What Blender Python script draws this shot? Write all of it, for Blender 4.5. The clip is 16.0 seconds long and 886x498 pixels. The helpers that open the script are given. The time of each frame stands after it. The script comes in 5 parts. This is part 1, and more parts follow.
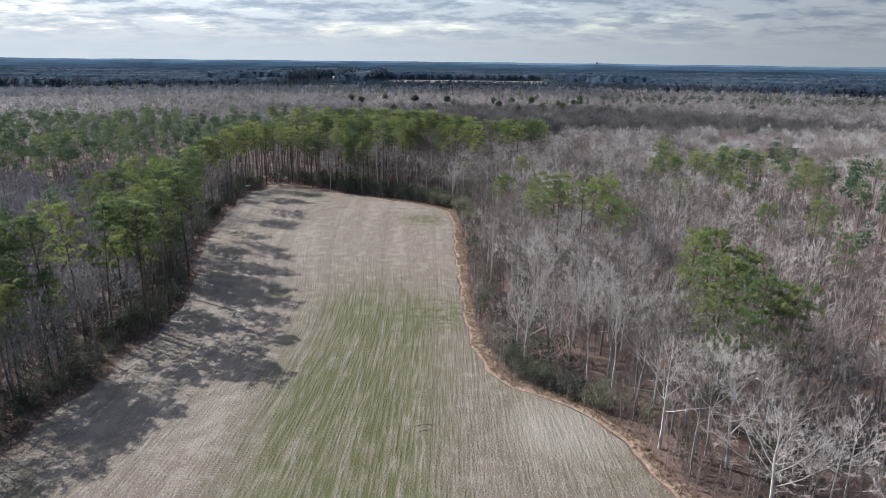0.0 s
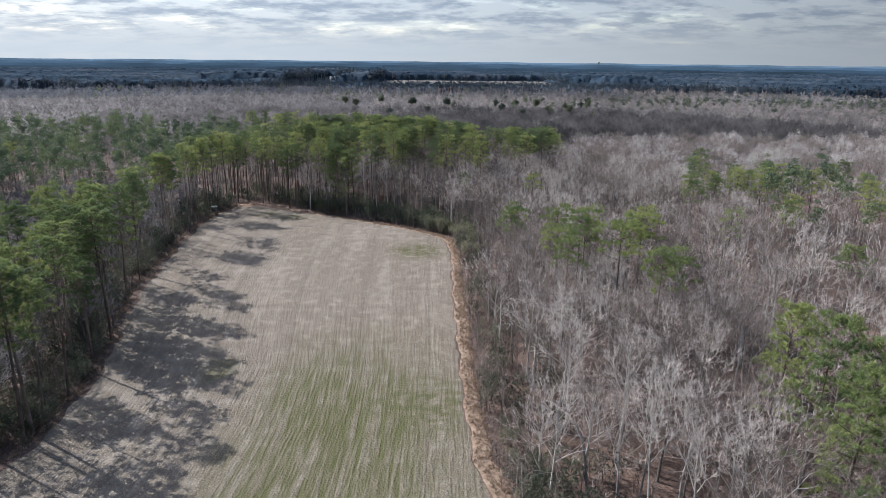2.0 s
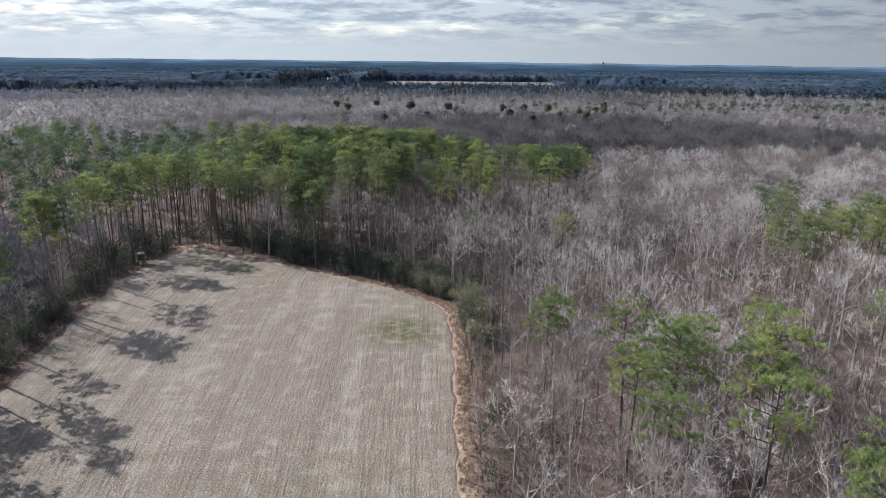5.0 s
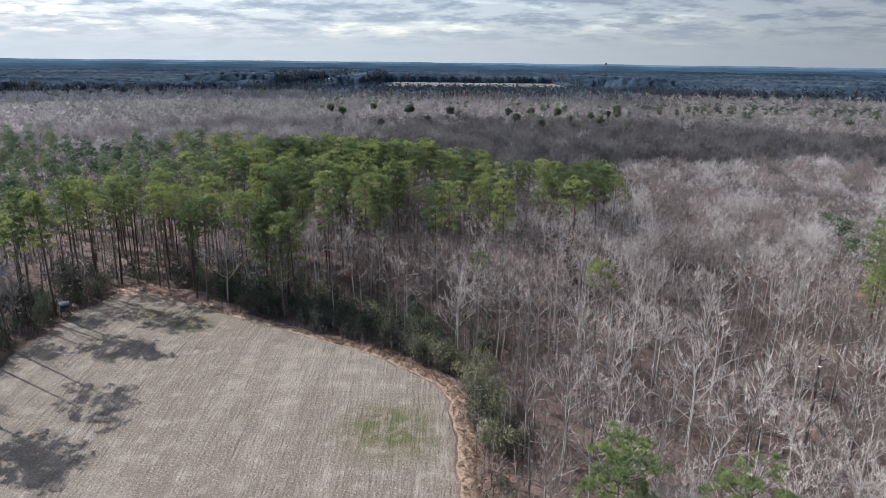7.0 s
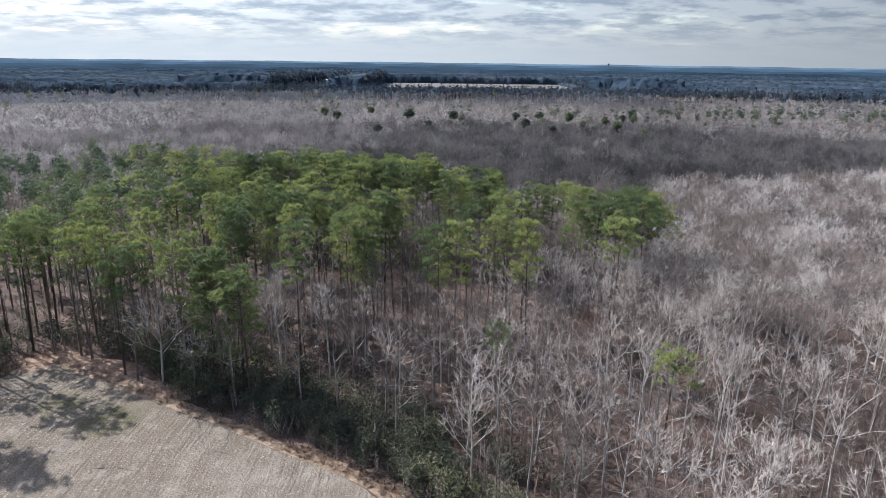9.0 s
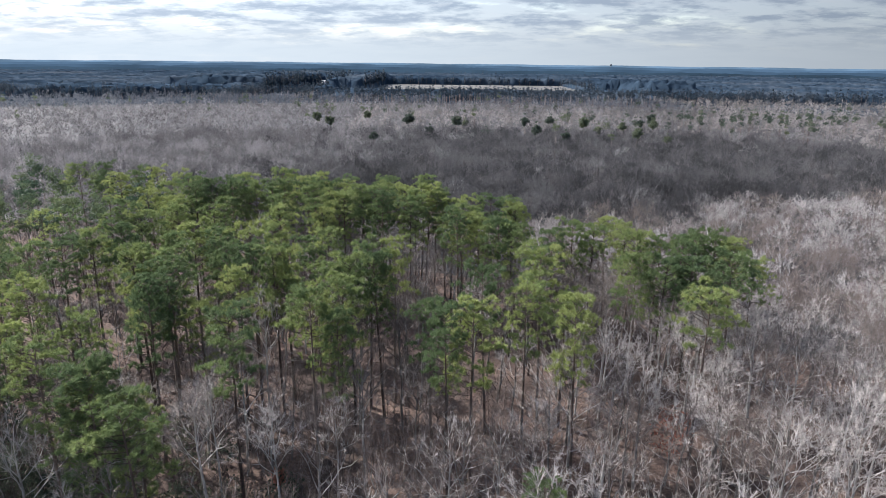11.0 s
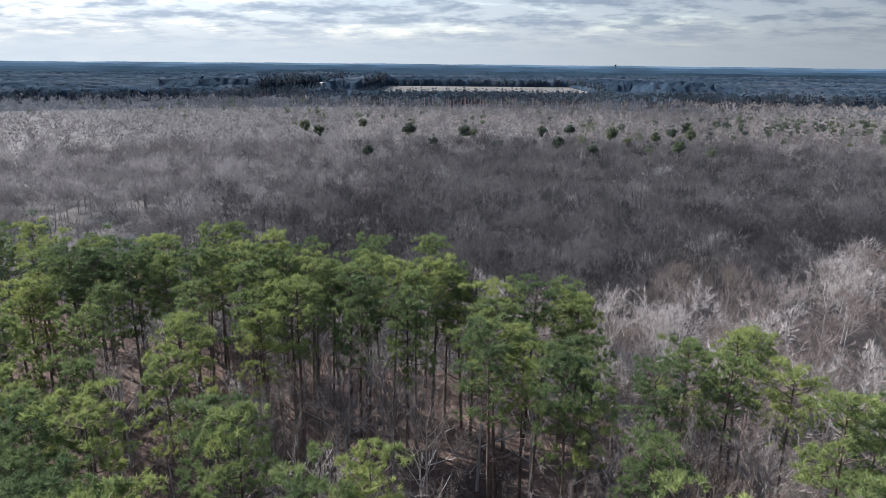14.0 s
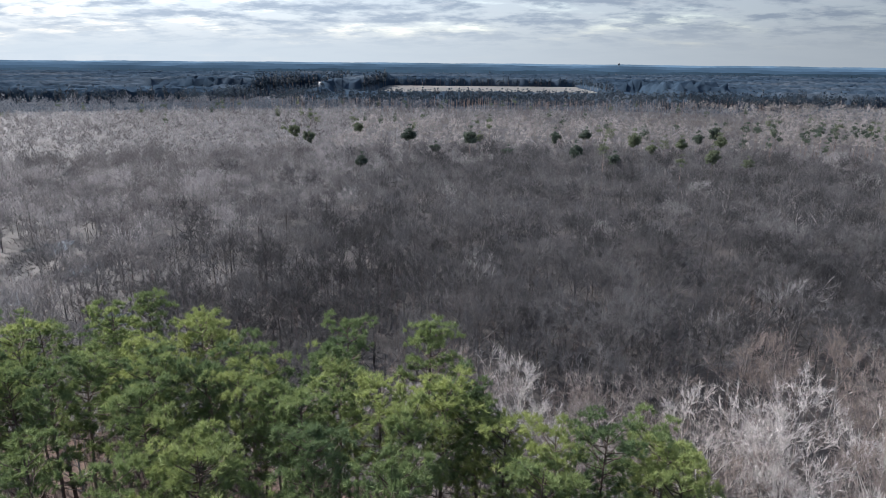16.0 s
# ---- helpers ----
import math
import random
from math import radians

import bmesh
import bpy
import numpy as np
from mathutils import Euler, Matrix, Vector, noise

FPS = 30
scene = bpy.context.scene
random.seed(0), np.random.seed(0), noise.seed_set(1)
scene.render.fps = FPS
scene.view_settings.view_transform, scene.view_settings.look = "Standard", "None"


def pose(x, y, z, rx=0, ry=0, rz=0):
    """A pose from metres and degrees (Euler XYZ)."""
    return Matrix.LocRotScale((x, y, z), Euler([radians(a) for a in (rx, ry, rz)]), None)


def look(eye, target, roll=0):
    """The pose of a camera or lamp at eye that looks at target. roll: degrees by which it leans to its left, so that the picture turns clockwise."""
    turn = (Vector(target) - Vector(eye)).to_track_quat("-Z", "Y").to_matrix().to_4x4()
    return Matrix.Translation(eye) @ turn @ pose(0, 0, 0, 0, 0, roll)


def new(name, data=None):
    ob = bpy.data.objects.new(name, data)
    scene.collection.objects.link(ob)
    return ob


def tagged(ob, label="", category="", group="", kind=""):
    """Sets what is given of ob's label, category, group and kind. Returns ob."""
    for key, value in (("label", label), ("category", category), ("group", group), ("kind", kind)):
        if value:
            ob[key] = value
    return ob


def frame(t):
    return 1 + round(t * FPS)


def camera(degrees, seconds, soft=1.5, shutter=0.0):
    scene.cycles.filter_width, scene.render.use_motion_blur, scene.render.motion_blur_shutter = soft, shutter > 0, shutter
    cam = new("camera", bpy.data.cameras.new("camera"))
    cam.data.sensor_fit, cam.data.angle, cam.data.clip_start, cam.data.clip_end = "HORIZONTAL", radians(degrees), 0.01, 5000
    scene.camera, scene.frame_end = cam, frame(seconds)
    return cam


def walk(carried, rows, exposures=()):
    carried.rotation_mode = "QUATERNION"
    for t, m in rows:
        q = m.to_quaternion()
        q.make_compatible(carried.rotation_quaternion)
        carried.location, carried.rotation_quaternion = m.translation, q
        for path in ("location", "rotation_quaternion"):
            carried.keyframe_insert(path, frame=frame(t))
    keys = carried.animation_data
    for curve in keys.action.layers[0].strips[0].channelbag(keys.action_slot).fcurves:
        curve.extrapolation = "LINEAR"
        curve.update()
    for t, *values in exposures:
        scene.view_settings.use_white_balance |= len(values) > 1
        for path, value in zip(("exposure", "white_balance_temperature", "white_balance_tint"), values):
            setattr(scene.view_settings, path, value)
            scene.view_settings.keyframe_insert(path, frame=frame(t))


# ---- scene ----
cam = camera(68.0, 16.0, soft=0.8)
METRES, EYE, TILT, LEAN, TURN = 283.0, 50.0, -16.2, -0.62, 0.0
ROWS = [
    (0.0, 0.0, 0.0, 0.0, 0.0, 0.0, 0.0),
    (0.5, 0.0014, 0.0306, 0.0089, 0.02, 0.01, 0.01),
    (1.0, 0.0026, 0.0607, 0.0176, 0.04, 0.02, 0.02),
    (1.5, 0.0036, 0.0914, 0.0266, 0.07, -0.0, 0.05),
    (2.0, 0.0044, 0.1213, 0.0356, 0.09, -0.01, 0.04),
    (2.5, 0.0051, 0.152, 0.0449, 0.12, -0.03, 0.04),
    (3.0, 0.0057, 0.1823, 0.0536, 0.14, -0.01, 0.01),
    (3.5, 0.0061, 0.213, 0.0626, 0.15, -0.03, -0.03),
    (4.0, 0.0068, 0.2431, 0.0715, 0.19, -0.05, -0.06),
    (6.5, 0.0064, 0.3953, 0.1145, 0.34, 0.05, -0.1),
    (7.0, 0.0061, 0.4235, 0.1227, 0.37, 0.05, -0.12),
    (7.5, 0.0056, 0.453, 0.1314, 0.4, 0.05, -0.14),
    (8.0, 0.0047, 0.483, 0.1405, 0.42, 0.03, -0.12),
    (8.5, 0.0036, 0.5126, 0.149, 0.43, 0.07, -0.18),
    (9.0, 0.0027, 0.5428, 0.1579, 0.46, 0.07, -0.18),
    (11.5, -0.0032, 0.6968, 0.2017, 0.56, 0.15, -0.15),
    (12.0, -0.0045, 0.7265, 0.2104, 0.58, 0.14, -0.13),
    (12.5, -0.0056, 0.7558, 0.2193, 0.63, 0.17, -0.15),
    (13.0, -0.0071, 0.7857, 0.2282, 0.65, 0.18, -0.13),
    (13.5, -0.0086, 0.815, 0.2369, 0.69, 0.2, -0.12),
    (14.0, -0.0101, 0.8445, 0.2455, 0.73, 0.18, -0.1),
    (14.5, -0.0116, 0.8732, 0.2538, 0.74, 0.14, -0.15),
    (15.0, -0.0127, 0.9025, 0.2623, 0.78, 0.12, -0.14),
    (15.5, -0.0133, 0.9309, 0.2705, 0.83, 0.09, -0.11),
    (16.0, -0.0137, 0.9598, 0.279, 0.89, 0.09, -0.12),
]
walk(cam, [(t, pose(0, 0, EYE, TILT, LEAN, TURN) @ pose(METRES * x, METRES * y, METRES * z, 90 + pitch, roll, yaw)) for t, x, y, z, yaw, pitch, roll in ROWS],
     exposures=((0.0, 0.78, 6050, 12), (6.0, 0.80, 6050, 12), (8.0, 0.83, 6050, 12), (9.0, 0.97, 6050, 12), (11.5, 1.06, 6050, 12), (12.2, 1.0, 6050, 12), (13.0, 0.92, 6050, 12), (16.0, 0.9, 6050, 12)))

# ---- world, sun ----
SUN_ELEVATION, SUN_AZIMUTH = 37.0, 149.0   # degrees; azimuth counted from +x towards +y


def build_world():
    world = bpy.data.worlds.new("winter_sky")
    scene.world = world
    world.use_nodes = True
    n, l = world.node_tree.nodes, world.node_tree.links
    n.clear()
    out, bg = n.new("ShaderNodeOutputWorld"), n.new("ShaderNodeBackground")
    bg.inputs["Strength"].default_value = 1.0
    sky = n.new("ShaderNodeTexSky")
    sky.sky_type, sky.sun_disc = "NISHITA", False
    sky.sun_elevation, sky.sun_rotation = radians(SUN_ELEVATION), radians(90 - SUN_AZIMUTH)
    sky.air_density, sky.dust_density, sky.altitude = 1.0, 1.5, 50
    coord, sep = n.new("ShaderNodeTexCoord"), n.new("ShaderNodeSeparateXYZ")
    l.new(coord.outputs["Generated"], sep.inputs[0])

    def calc(op, a, b=None, clamp=False):
        m = n.new("ShaderNodeMath")
        m.operation, m.use_clamp = op, clamp
        for i, v in enumerate((a, b)):
            if v is None:
                continue
            if isinstance(v, (int, float)):
                m.inputs[i].default_value = v
            else:
                l.new(v, m.inputs[i])
        return m.outputs[0]

    def blend(fac, a, b):
        m = n.new("ShaderNodeMix")
        m.data_type = "RGBA"
        l.new(fac, m.inputs["Factor"])
        for key, v in ((6, a), (7, b)):
            if isinstance(v, tuple):
                m.inputs[key].default_value = (*v, 1)
            else:
                l.new(v, m.inputs[key])
        return m.outputs[2]

    x, y, z = sep.outputs
    up = calc("MAXIMUM", z, 0.0)
    den = calc("ADD", up, 0.16)
    flat = n.new("ShaderNodeCombineXYZ")
    l.new(calc("MULTIPLY", calc("DIVIDE", x, den), 0.85), flat.inputs[0])
    l.new(calc("DIVIDE", y, den), flat.inputs[1])

    def cloud(scale, detail, lo, hi, shift):
        t = n.new("ShaderNodeTexNoise")
        t.inputs["Scale"].default_value, t.inputs["Detail"].default_value = scale, detail
        t.inputs["Roughness"].default_value = 0.6
        add = n.new("ShaderNodeVectorMath")
        add.operation = "ADD"
        add.inputs[1].default_value = (shift, shift * 0.7, 0)
        l.new(flat.outputs[0], add.inputs[0])
        l.new(add.outputs[0], t.inputs["Vector"])
        r = n.new("ShaderNodeMapRange")
        r.interpolation_type = "SMOOTHSTEP"
        r.inputs["From Min"].default_value, r.inputs["From Max"].default_value = lo, hi
        l.new(t.outputs["Fac"], r.inputs["Value"])
        return r.outputs[0]

    blue = n.new("ShaderNodeMix")
    blue.data_type, blue.blend_type = "RGBA", "MULTIPLY"
    blue.inputs["Factor"].default_value = 1
    l.new(sky.outputs[0], blue.inputs[6])
    blue.inputs[7].default_value = (0.205, 0.198, 0.19, 1)
    veil = cloud(1.6, 5, 0.2, 0.5, 3.1)
    body = cloud(3.4, 8, 0.42, 0.62, 11.7)
    rim = cloud(5.2, 8, 0.52, 0.66, 5.3)
    base = blend(calc("MULTIPLY", veil, 0.9), blue.outputs[2], (0.335, 0.37, 0.40))
    base = blend(calc("MULTIPLY", body, 0.8), base, (0.185, 0.225, 0.277))
    base = blend(calc("MULTIPLY", rim, 0.46), base, (0.40, 0.428, 0.442))
    # towards the zenith the layer thins and more blue comes through
    thin = n.new("ShaderNodeMapRange")
    thin.inputs["From Min"].default_value, thin.inputs["From Max"].default_value = 0.10, 0.5
    thin.inputs["To Max"].default_value = 0.8
    l.new(up, thin.inputs["Value"])
    base = blend(thin.outputs[0], base, blue.outputs[2])
    haze = n.new("ShaderNodeMapRange")
    haze.interpolation_type = "SMOOTHSTEP"
    haze.inputs["From Min"].default_value, haze.inputs["From Max"].default_value = 0.008, 0.062
    haze.inputs["To Min"].default_value, haze.inputs["To Max"].default_value = 0.95, 0.0
    l.new(up, haze.inputs["Value"])
    base = blend(haze.outputs[0], base, (0.34, 0.372, 0.386))
    # brighter towards the sun's side
    side = calc("ADD", calc("MULTIPLY", x, math.cos(radians(SUN_AZIMUTH))), calc("MULTIPLY", y, math.sin(radians(SUN_AZIMUTH))))
    glow = n.new("ShaderNodeMapRange")
    glow.interpolation_type = "SMOOTHSTEP"
    glow.inputs["From Min"].default_value, glow.inputs["From Max"].default_value = -0.3, 1.0
    glow.inputs["To Min"].default_value, glow.inputs["To Max"].default_value = 0.54, 1.14
    l.new(side, glow.inputs["Value"])
    lit = n.new("ShaderNodeVectorMath")
    lit.operation = "SCALE"
    l.new(base, lit.inputs[0])
    l.new(glow.outputs[0], lit.inputs["Scale"])
    base = lit.outputs[0]
    l.new(base, bg.inputs["Color"])
    l.new(bg.outputs[0], out.inputs["Surface"])


build_world()
sun = new("sun", bpy.data.lights.new("sun", "SUN"))
sun.data.energy, sun.data.angle, sun.data.color = 5.0, radians(0.6), (1.0, 0.95, 0.88)
a, e = radians(SUN_AZIMUTH), radians(SUN_ELEVATION)
sun.matrix_world = look((0, 0, 300), (-math.cos(a) * math.cos(e), -math.sin(a) * math.cos(e), 300 - math.sin(e)))


# ---- materials ----
def material(name, stops, scale=0.2, detail=4.0, rough=0.9, bump=0.0, bump_scale=8.0, vary=0.25, fine=0.2, fine_scale=6.0, translucent=0.0, metal=0.0, gloss=0.25):
    """Colour from a broad noise through the stops, a fine noise over it and a change from object to object."""
    m = bpy.data.materials.new(name)
    m.use_nodes = True
    n, l = m.node_tree.nodes, m.node_tree.links
    n.clear()
    out, bsdf = n.new("ShaderNodeOutputMaterial"), n.new("ShaderNodeBsdfPrincipled")
    bsdf.inputs["Roughness"].default_value, bsdf.inputs["Metallic"].default_value = rough, metal
    bsdf.inputs["Specular IOR Level"].default_value = gloss
    geo, info = n.new("ShaderNodeNewGeometry"), n.new("ShaderNodeObjectInfo")
    broad = n.new("ShaderNodeTexNoise")
    broad.inputs["Scale"].default_value, broad.inputs["Detail"].default_value = scale, detail
    l.new(geo.outputs["Position"], broad.inputs["Vector"])
    own, turn = n.new("ShaderNodeAttribute"), n.new("ShaderNodeMath")
    own.attribute_name = "tone"      # one random value for each tree of a joined wood
    l.new(info.outputs["Random"], turn.inputs[0])
    l.new(own.outputs["Fac"], turn.inputs[1])
    wrap = n.new("ShaderNodeMath")
    wrap.operation = "FRACT"
    l.new(turn.outputs[0], wrap.inputs[0])
    shift = n.new("ShaderNodeMath")
    shift.operation = "MULTIPLY_ADD"
    shift.inputs[1].default_value, shift.inputs[2].default_value = vary, -vary / 2
    l.new(wrap.outputs[0], shift.inputs[0])
    both = n.new("ShaderNodeMath")
    l.new(broad.outputs["Fac"], both.inputs[0])
    l.new(shift.outputs[0], both.inputs[1])
    ramp = n.new("ShaderNodeValToRGB")
    el = ramp.color_ramp.elements
    while len(el) < len(stops):
        el.new(0.5)
    for i, c in enumerate(stops):
        el[i].position = 0.3 + 0.4 * i / max(1, len(stops) - 1)
        el[i].color = (*c, 1)
    l.new(both.outputs[0], ramp.inputs[0])
    small = n.new("ShaderNodeTexNoise")
    small.inputs["Scale"].default_value, small.inputs["Detail"].default_value = fine_scale, 3
    l.new(geo.outputs["Position"], small.inputs["Vector"])
    tone = n.new("ShaderNodeMapRange")
    tone.inputs["From Min"].default_value, tone.inputs["From Max"].default_value = 0.3, 0.7
    tone.inputs["To Min"].default_value, tone.inputs["To Max"].default_value = 1 - fine, 1 + fine
    l.new(small.outputs["Fac"], tone.inputs["Value"])
    mul = n.new("ShaderNodeVectorMath")
    mul.operation = "SCALE"
    l.new(ramp.outputs[0], mul.inputs[0])
    l.new(tone.outputs[0], mul.inputs["Scale"])
    l.new(mul.outputs[0], bsdf.inputs["Base Color"])
    if bump:
        tex, b = n.new("ShaderNodeTexNoise"), n.new("ShaderNodeBump")
        tex.inputs["Scale"].default_value, tex.inputs["Detail"].default_value = bump_scale, 5
        l.new(geo.outputs["Position"], tex.inputs["Vector"])
        b.inputs["Strength"].default_value, b.inputs["Distance"].default_value = bump, 1.0 / bump_scale
        l.new(tex.outputs["Fac"], b.inputs["Height"])
        l.new(b.outputs[0], bsdf.inputs["Normal"])
    if translucent:
        tr, mix = n.new("ShaderNodeBsdfTranslucent"), n.new("ShaderNodeMixShader")
        l.new(mul.outputs[0], tr.inputs["Color"])
        mix.inputs[0].default_value = translucent
        l.new(bsdf.outputs[0], mix.inputs[1])
        l.new(tr.outputs[0], mix.inputs[2])
        l.new(mix.outputs[0], out.inputs["Surface"])
    else:
        l.new(bsdf.outputs[0], out.inputs["Surface"])
    return m


LITTER = material("leaf_litter", [(0.042, 0.031, 0.026), (0.09, 0.062, 0.05), (0.155, 0.105, 0.082)], 0.08, 6, 0.95, 0.6, 3.0, 0, 0.4, 2.5)
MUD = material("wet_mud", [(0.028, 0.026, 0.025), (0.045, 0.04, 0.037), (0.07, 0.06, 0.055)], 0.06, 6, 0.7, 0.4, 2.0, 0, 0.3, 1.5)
# Bluish tint stands for the haze over the distant floor.
HAZED_FLOOR = material("hazed_forest_floor", [(0.03, 0.038, 0.048), (0.045, 0.054, 0.064)], 0.01, 5, 1.0, vary=0, fine=0.2, fine_scale=0.05, gloss=0.0)
PINE_BARK = material("pine_bark", [(0.07, 0.052, 0.044), (0.13, 0.096, 0.08), (0.19, 0.147, 0.124)], 0.6, 4, 0.9, 0.5, 6.0, 0.4)
PALE_BARK = material("pale_bark", [(0.14, 0.127, 0.116), (0.24, 0.224, 0.21), (0.41, 0.39, 0.37)], 0.35, 4, 0.85, 0.3, 8.0, 0.7)
PALE_TWIG = material("pale_twig", [(0.13, 0.107, 0.095), (0.248, 0.212, 0.192), (0.445, 0.405, 0.375)], 0.05, 3, 0.9, vary=0.9)
DOME_TWIG = material("pinkish_twig", [(0.2, 0.164, 0.147), (0.24, 0.213, 0.199), (0.315, 0.272, 0.253), (0.46, 0.428, 0.405)], 0.05, 3, 0.9, vary=0.9)
BROWN_BARK = material("brown_bark", [(0.075, 0.068, 0.064), (0.12, 0.11, 0.106), (0.19, 0.18, 0.173)], 0.35, 4, 0.9, 0.3, 8.0, 0.6)
# Dark brown holds a cloud's shadow over the wet woods, put into the colour.
SHADED_BROWN_TWIG = material("shaded_brown_twig", [(0.058, 0.056, 0.057), (0.094, 0.091, 0.092), (0.155, 0.148, 0.147)], 0.02, 3, 0.9, vary=0.6, translucent=0.3)
# Darker grey: the shade of the backlit left woods, put into the colour.
BACKLIT_TWIG = material("backlit_twig", [(0.12, 0.113, 0.114), (0.195, 0.184, 0.184), (0.32, 0.305, 0.303)], 0.05, 3, 0.9, vary=0.7)
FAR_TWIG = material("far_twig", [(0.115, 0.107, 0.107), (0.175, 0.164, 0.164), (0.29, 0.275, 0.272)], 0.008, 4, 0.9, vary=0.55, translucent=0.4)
# Sun patches on the far woods, put into a paler twig colour.
SUNLIT_TWIG = material("sunlit_twig", [(0.15, 0.134, 0.125), (0.25, 0.227, 0.212), (0.38, 0.348, 0.325)], 0.01, 4, 0.9, vary=0.5, translucent=0.4)
FAR_BRUSH = material("far_brush", [(0.085, 0.078, 0.077), (0.13, 0.12, 0.118), (0.19, 0.177, 0.172)], 0.012, 5, 0.95, vary=0.25, fine=0.2, fine_scale=0.3)
# Haze over the farthest leafless woods, mixed into the twig colour as blue.
HAZED_TWIG = material("hazed_twig", [(0.085, 0.092, 0.108), (0.13, 0.138, 0.154), (0.2, 0.205, 0.215)], 0.005, 4, 0.9, vary=0.3, translucent=0.5)
NEEDLE = material("pine_needle", [(0.104, 0.146, 0.066), (0.17, 0.217, 0.085), (0.275, 0.312, 0.11)], 0.1, 3, 0.7, vary=0.44, fine=0.3, fine_scale=2.0, translucent=0.38)
# Darker copy of the needles: shade within simpler crowns, put into the colour.
SELF_SHADED_NEEDLE = material("self_shaded_needle", [(0.06, 0.092, 0.056), (0.098, 0.134, 0.074), (0.15, 0.182, 0.088)], 0.05, 3, 0.75, vary=0.4, fine=0.3, fine_scale=1.5, translucent=0.3)
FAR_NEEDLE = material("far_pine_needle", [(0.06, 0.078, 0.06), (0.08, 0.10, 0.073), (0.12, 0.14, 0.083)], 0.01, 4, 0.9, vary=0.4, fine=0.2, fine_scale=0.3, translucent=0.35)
# Distant pines: the blue of the air is painted into needles and canopy.
HAZED_NEEDLE = material("hazed_pine_needle", [(0.025, 0.038, 0.052), (0.036, 0.051, 0.066), (0.055, 0.07, 0.084)], 0.006, 5, 0.9, vary=0.16, fine=0.2, fine_scale=0.02, translucent=0.3)
HAZED_CANOPY = material("hazed_canopy", [(0.017, 0.028, 0.043), (0.026, 0.04, 0.057), (0.05, 0.062, 0.076)], 0.005, 6, 1.0, vary=0.1, fine=0.25, fine_scale=0.03, gloss=0.0)
SHRUB_LEAF = material("evergreen_leaf", [(0.042, 0.054, 0.038), (0.075, 0.088, 0.06), (0.135, 0.145, 0.095)], 0.15, 4, 0.9, vary=0.6, translucent=0.3)
OLIVE_LEAF = material("olive_leaf", [(0.1, 0.104, 0.066), (0.155, 0.158, 0.098), (0.235, 0.23, 0.15)], 0.25, 4, 0.9, vary=0.6, translucent=0.3)
RED_SOIL = material("red_soil", [(0.17, 0.11, 0.08), (0.27, 0.18, 0.13), (0.33, 0.24, 0.18)], 0.3, 6, 0.95, 0.6, 3.0, 0, 0.3, 2.0)
BRUSH = material("brown_brush", [(0.08, 0.062, 0.054), (0.135, 0.108, 0.096), (0.235, 0.198, 0.18)], 0.1, 4, 0.95, vary=0.5)
RUSSET = material("russet_leaf", [(0.22, 0.085, 0.06), (0.32, 0.14, 0.10), (0.40, 0.21, 0.15)], 0.3, 4, 0.8, vary=0.3, translucent=0.3)
SEDGE = material("broomsedge", [(0.185, 0.133, 0.095), (0.27, 0.198, 0.145), (0.335, 0.26, 0.195)], 0.5, 5, 0.95, 0.3, 4.0, 0, 0.25, 2.0, translucent=0.3)
STRAW = material("straw", [(0.19, 0.165, 0.138), (0.35, 0.315, 0.272)], 0.3, 3, 0.95, vary=0)

rng = np.random.default_rng(20)


# ---- mesh tools ----
class Soup:
    """Gathers triangles."""

    def __init__(self):
        self.v, self.f, self.n = [], [], 0

    def add(self, v, f):
        self.v.append(np.asarray(v, float).reshape(-1, 3))
        self.f.append(np.asarray(f, int).reshape(-1, 3) + self.n)
        self.n += len(self.v[-1])

    def arrays(self):
        return np.concatenate(self.v), np.concatenate(self.f)

    def mesh(self, name, mat):
        return to_mesh(name, *self.arrays(), mat)


def to_mesh(name, v, f, mat, tone=None):
    me = bpy.data.meshes.new(name)
    v, f = np.ascontiguousarray(v, np.float32), np.ascontiguousarray(f, np.int32)
    me.vertices.add(len(v))
    me.vertices.foreach_set("co", v.ravel())
    me.loops.add(f.size)
    me.loops.foreach_set("vertex_index", f.ravel())
    me.polygons.add(len(f))
    me.polygons.foreach_set("loop_start", np.arange(0, f.size, 3, dtype=np.int32))
    me.update(calc_edges=True)
    me.materials.append(mat)
    if tone is not None:
        me.attributes.new("tone", "FLOAT", "POINT").data.foreach_set("value", np.ascontiguousarray(tone, np.float32))
    return me


def unit(d):
    return d / np.maximum(np.linalg.norm(d, axis=-1, keepdims=True), 1e-9)


def sides(d):
    """Two directions square to each of d."""
    h = np.where(np.abs(d[:, 2:3]) > 0.9, np.array([[1.0, 0, 0]]), np.array([[0, 0, 1.0]]))
    u = unit(np.cross(d, h))
    return u, np.cross(d, u)


def spikes(soup, p, d, length, width):
    """Three-sided tapering twigs."""
    p, d = np.atleast_2d(p), unit(np.atleast_2d(d))
    u, w = sides(d)
    k = len(p)
    length, width = np.broadcast_to(length, k)[:, None], np.broadcast_to(width, k)[:, None] / 2
    v = np.empty((k, 4, 3))
    for i in range(3):
        a = i * 2.0944
        v[:, i] = p + width * (math.cos(a) * u + math.sin(a) * w)
    v[:, 3] = p + d * length
    f = np.arange(k)[:, None, None] * 4 + np.array([[0, 1, 3], [1, 2, 3], [2, 0, 3]])
    soup.add(v, f)


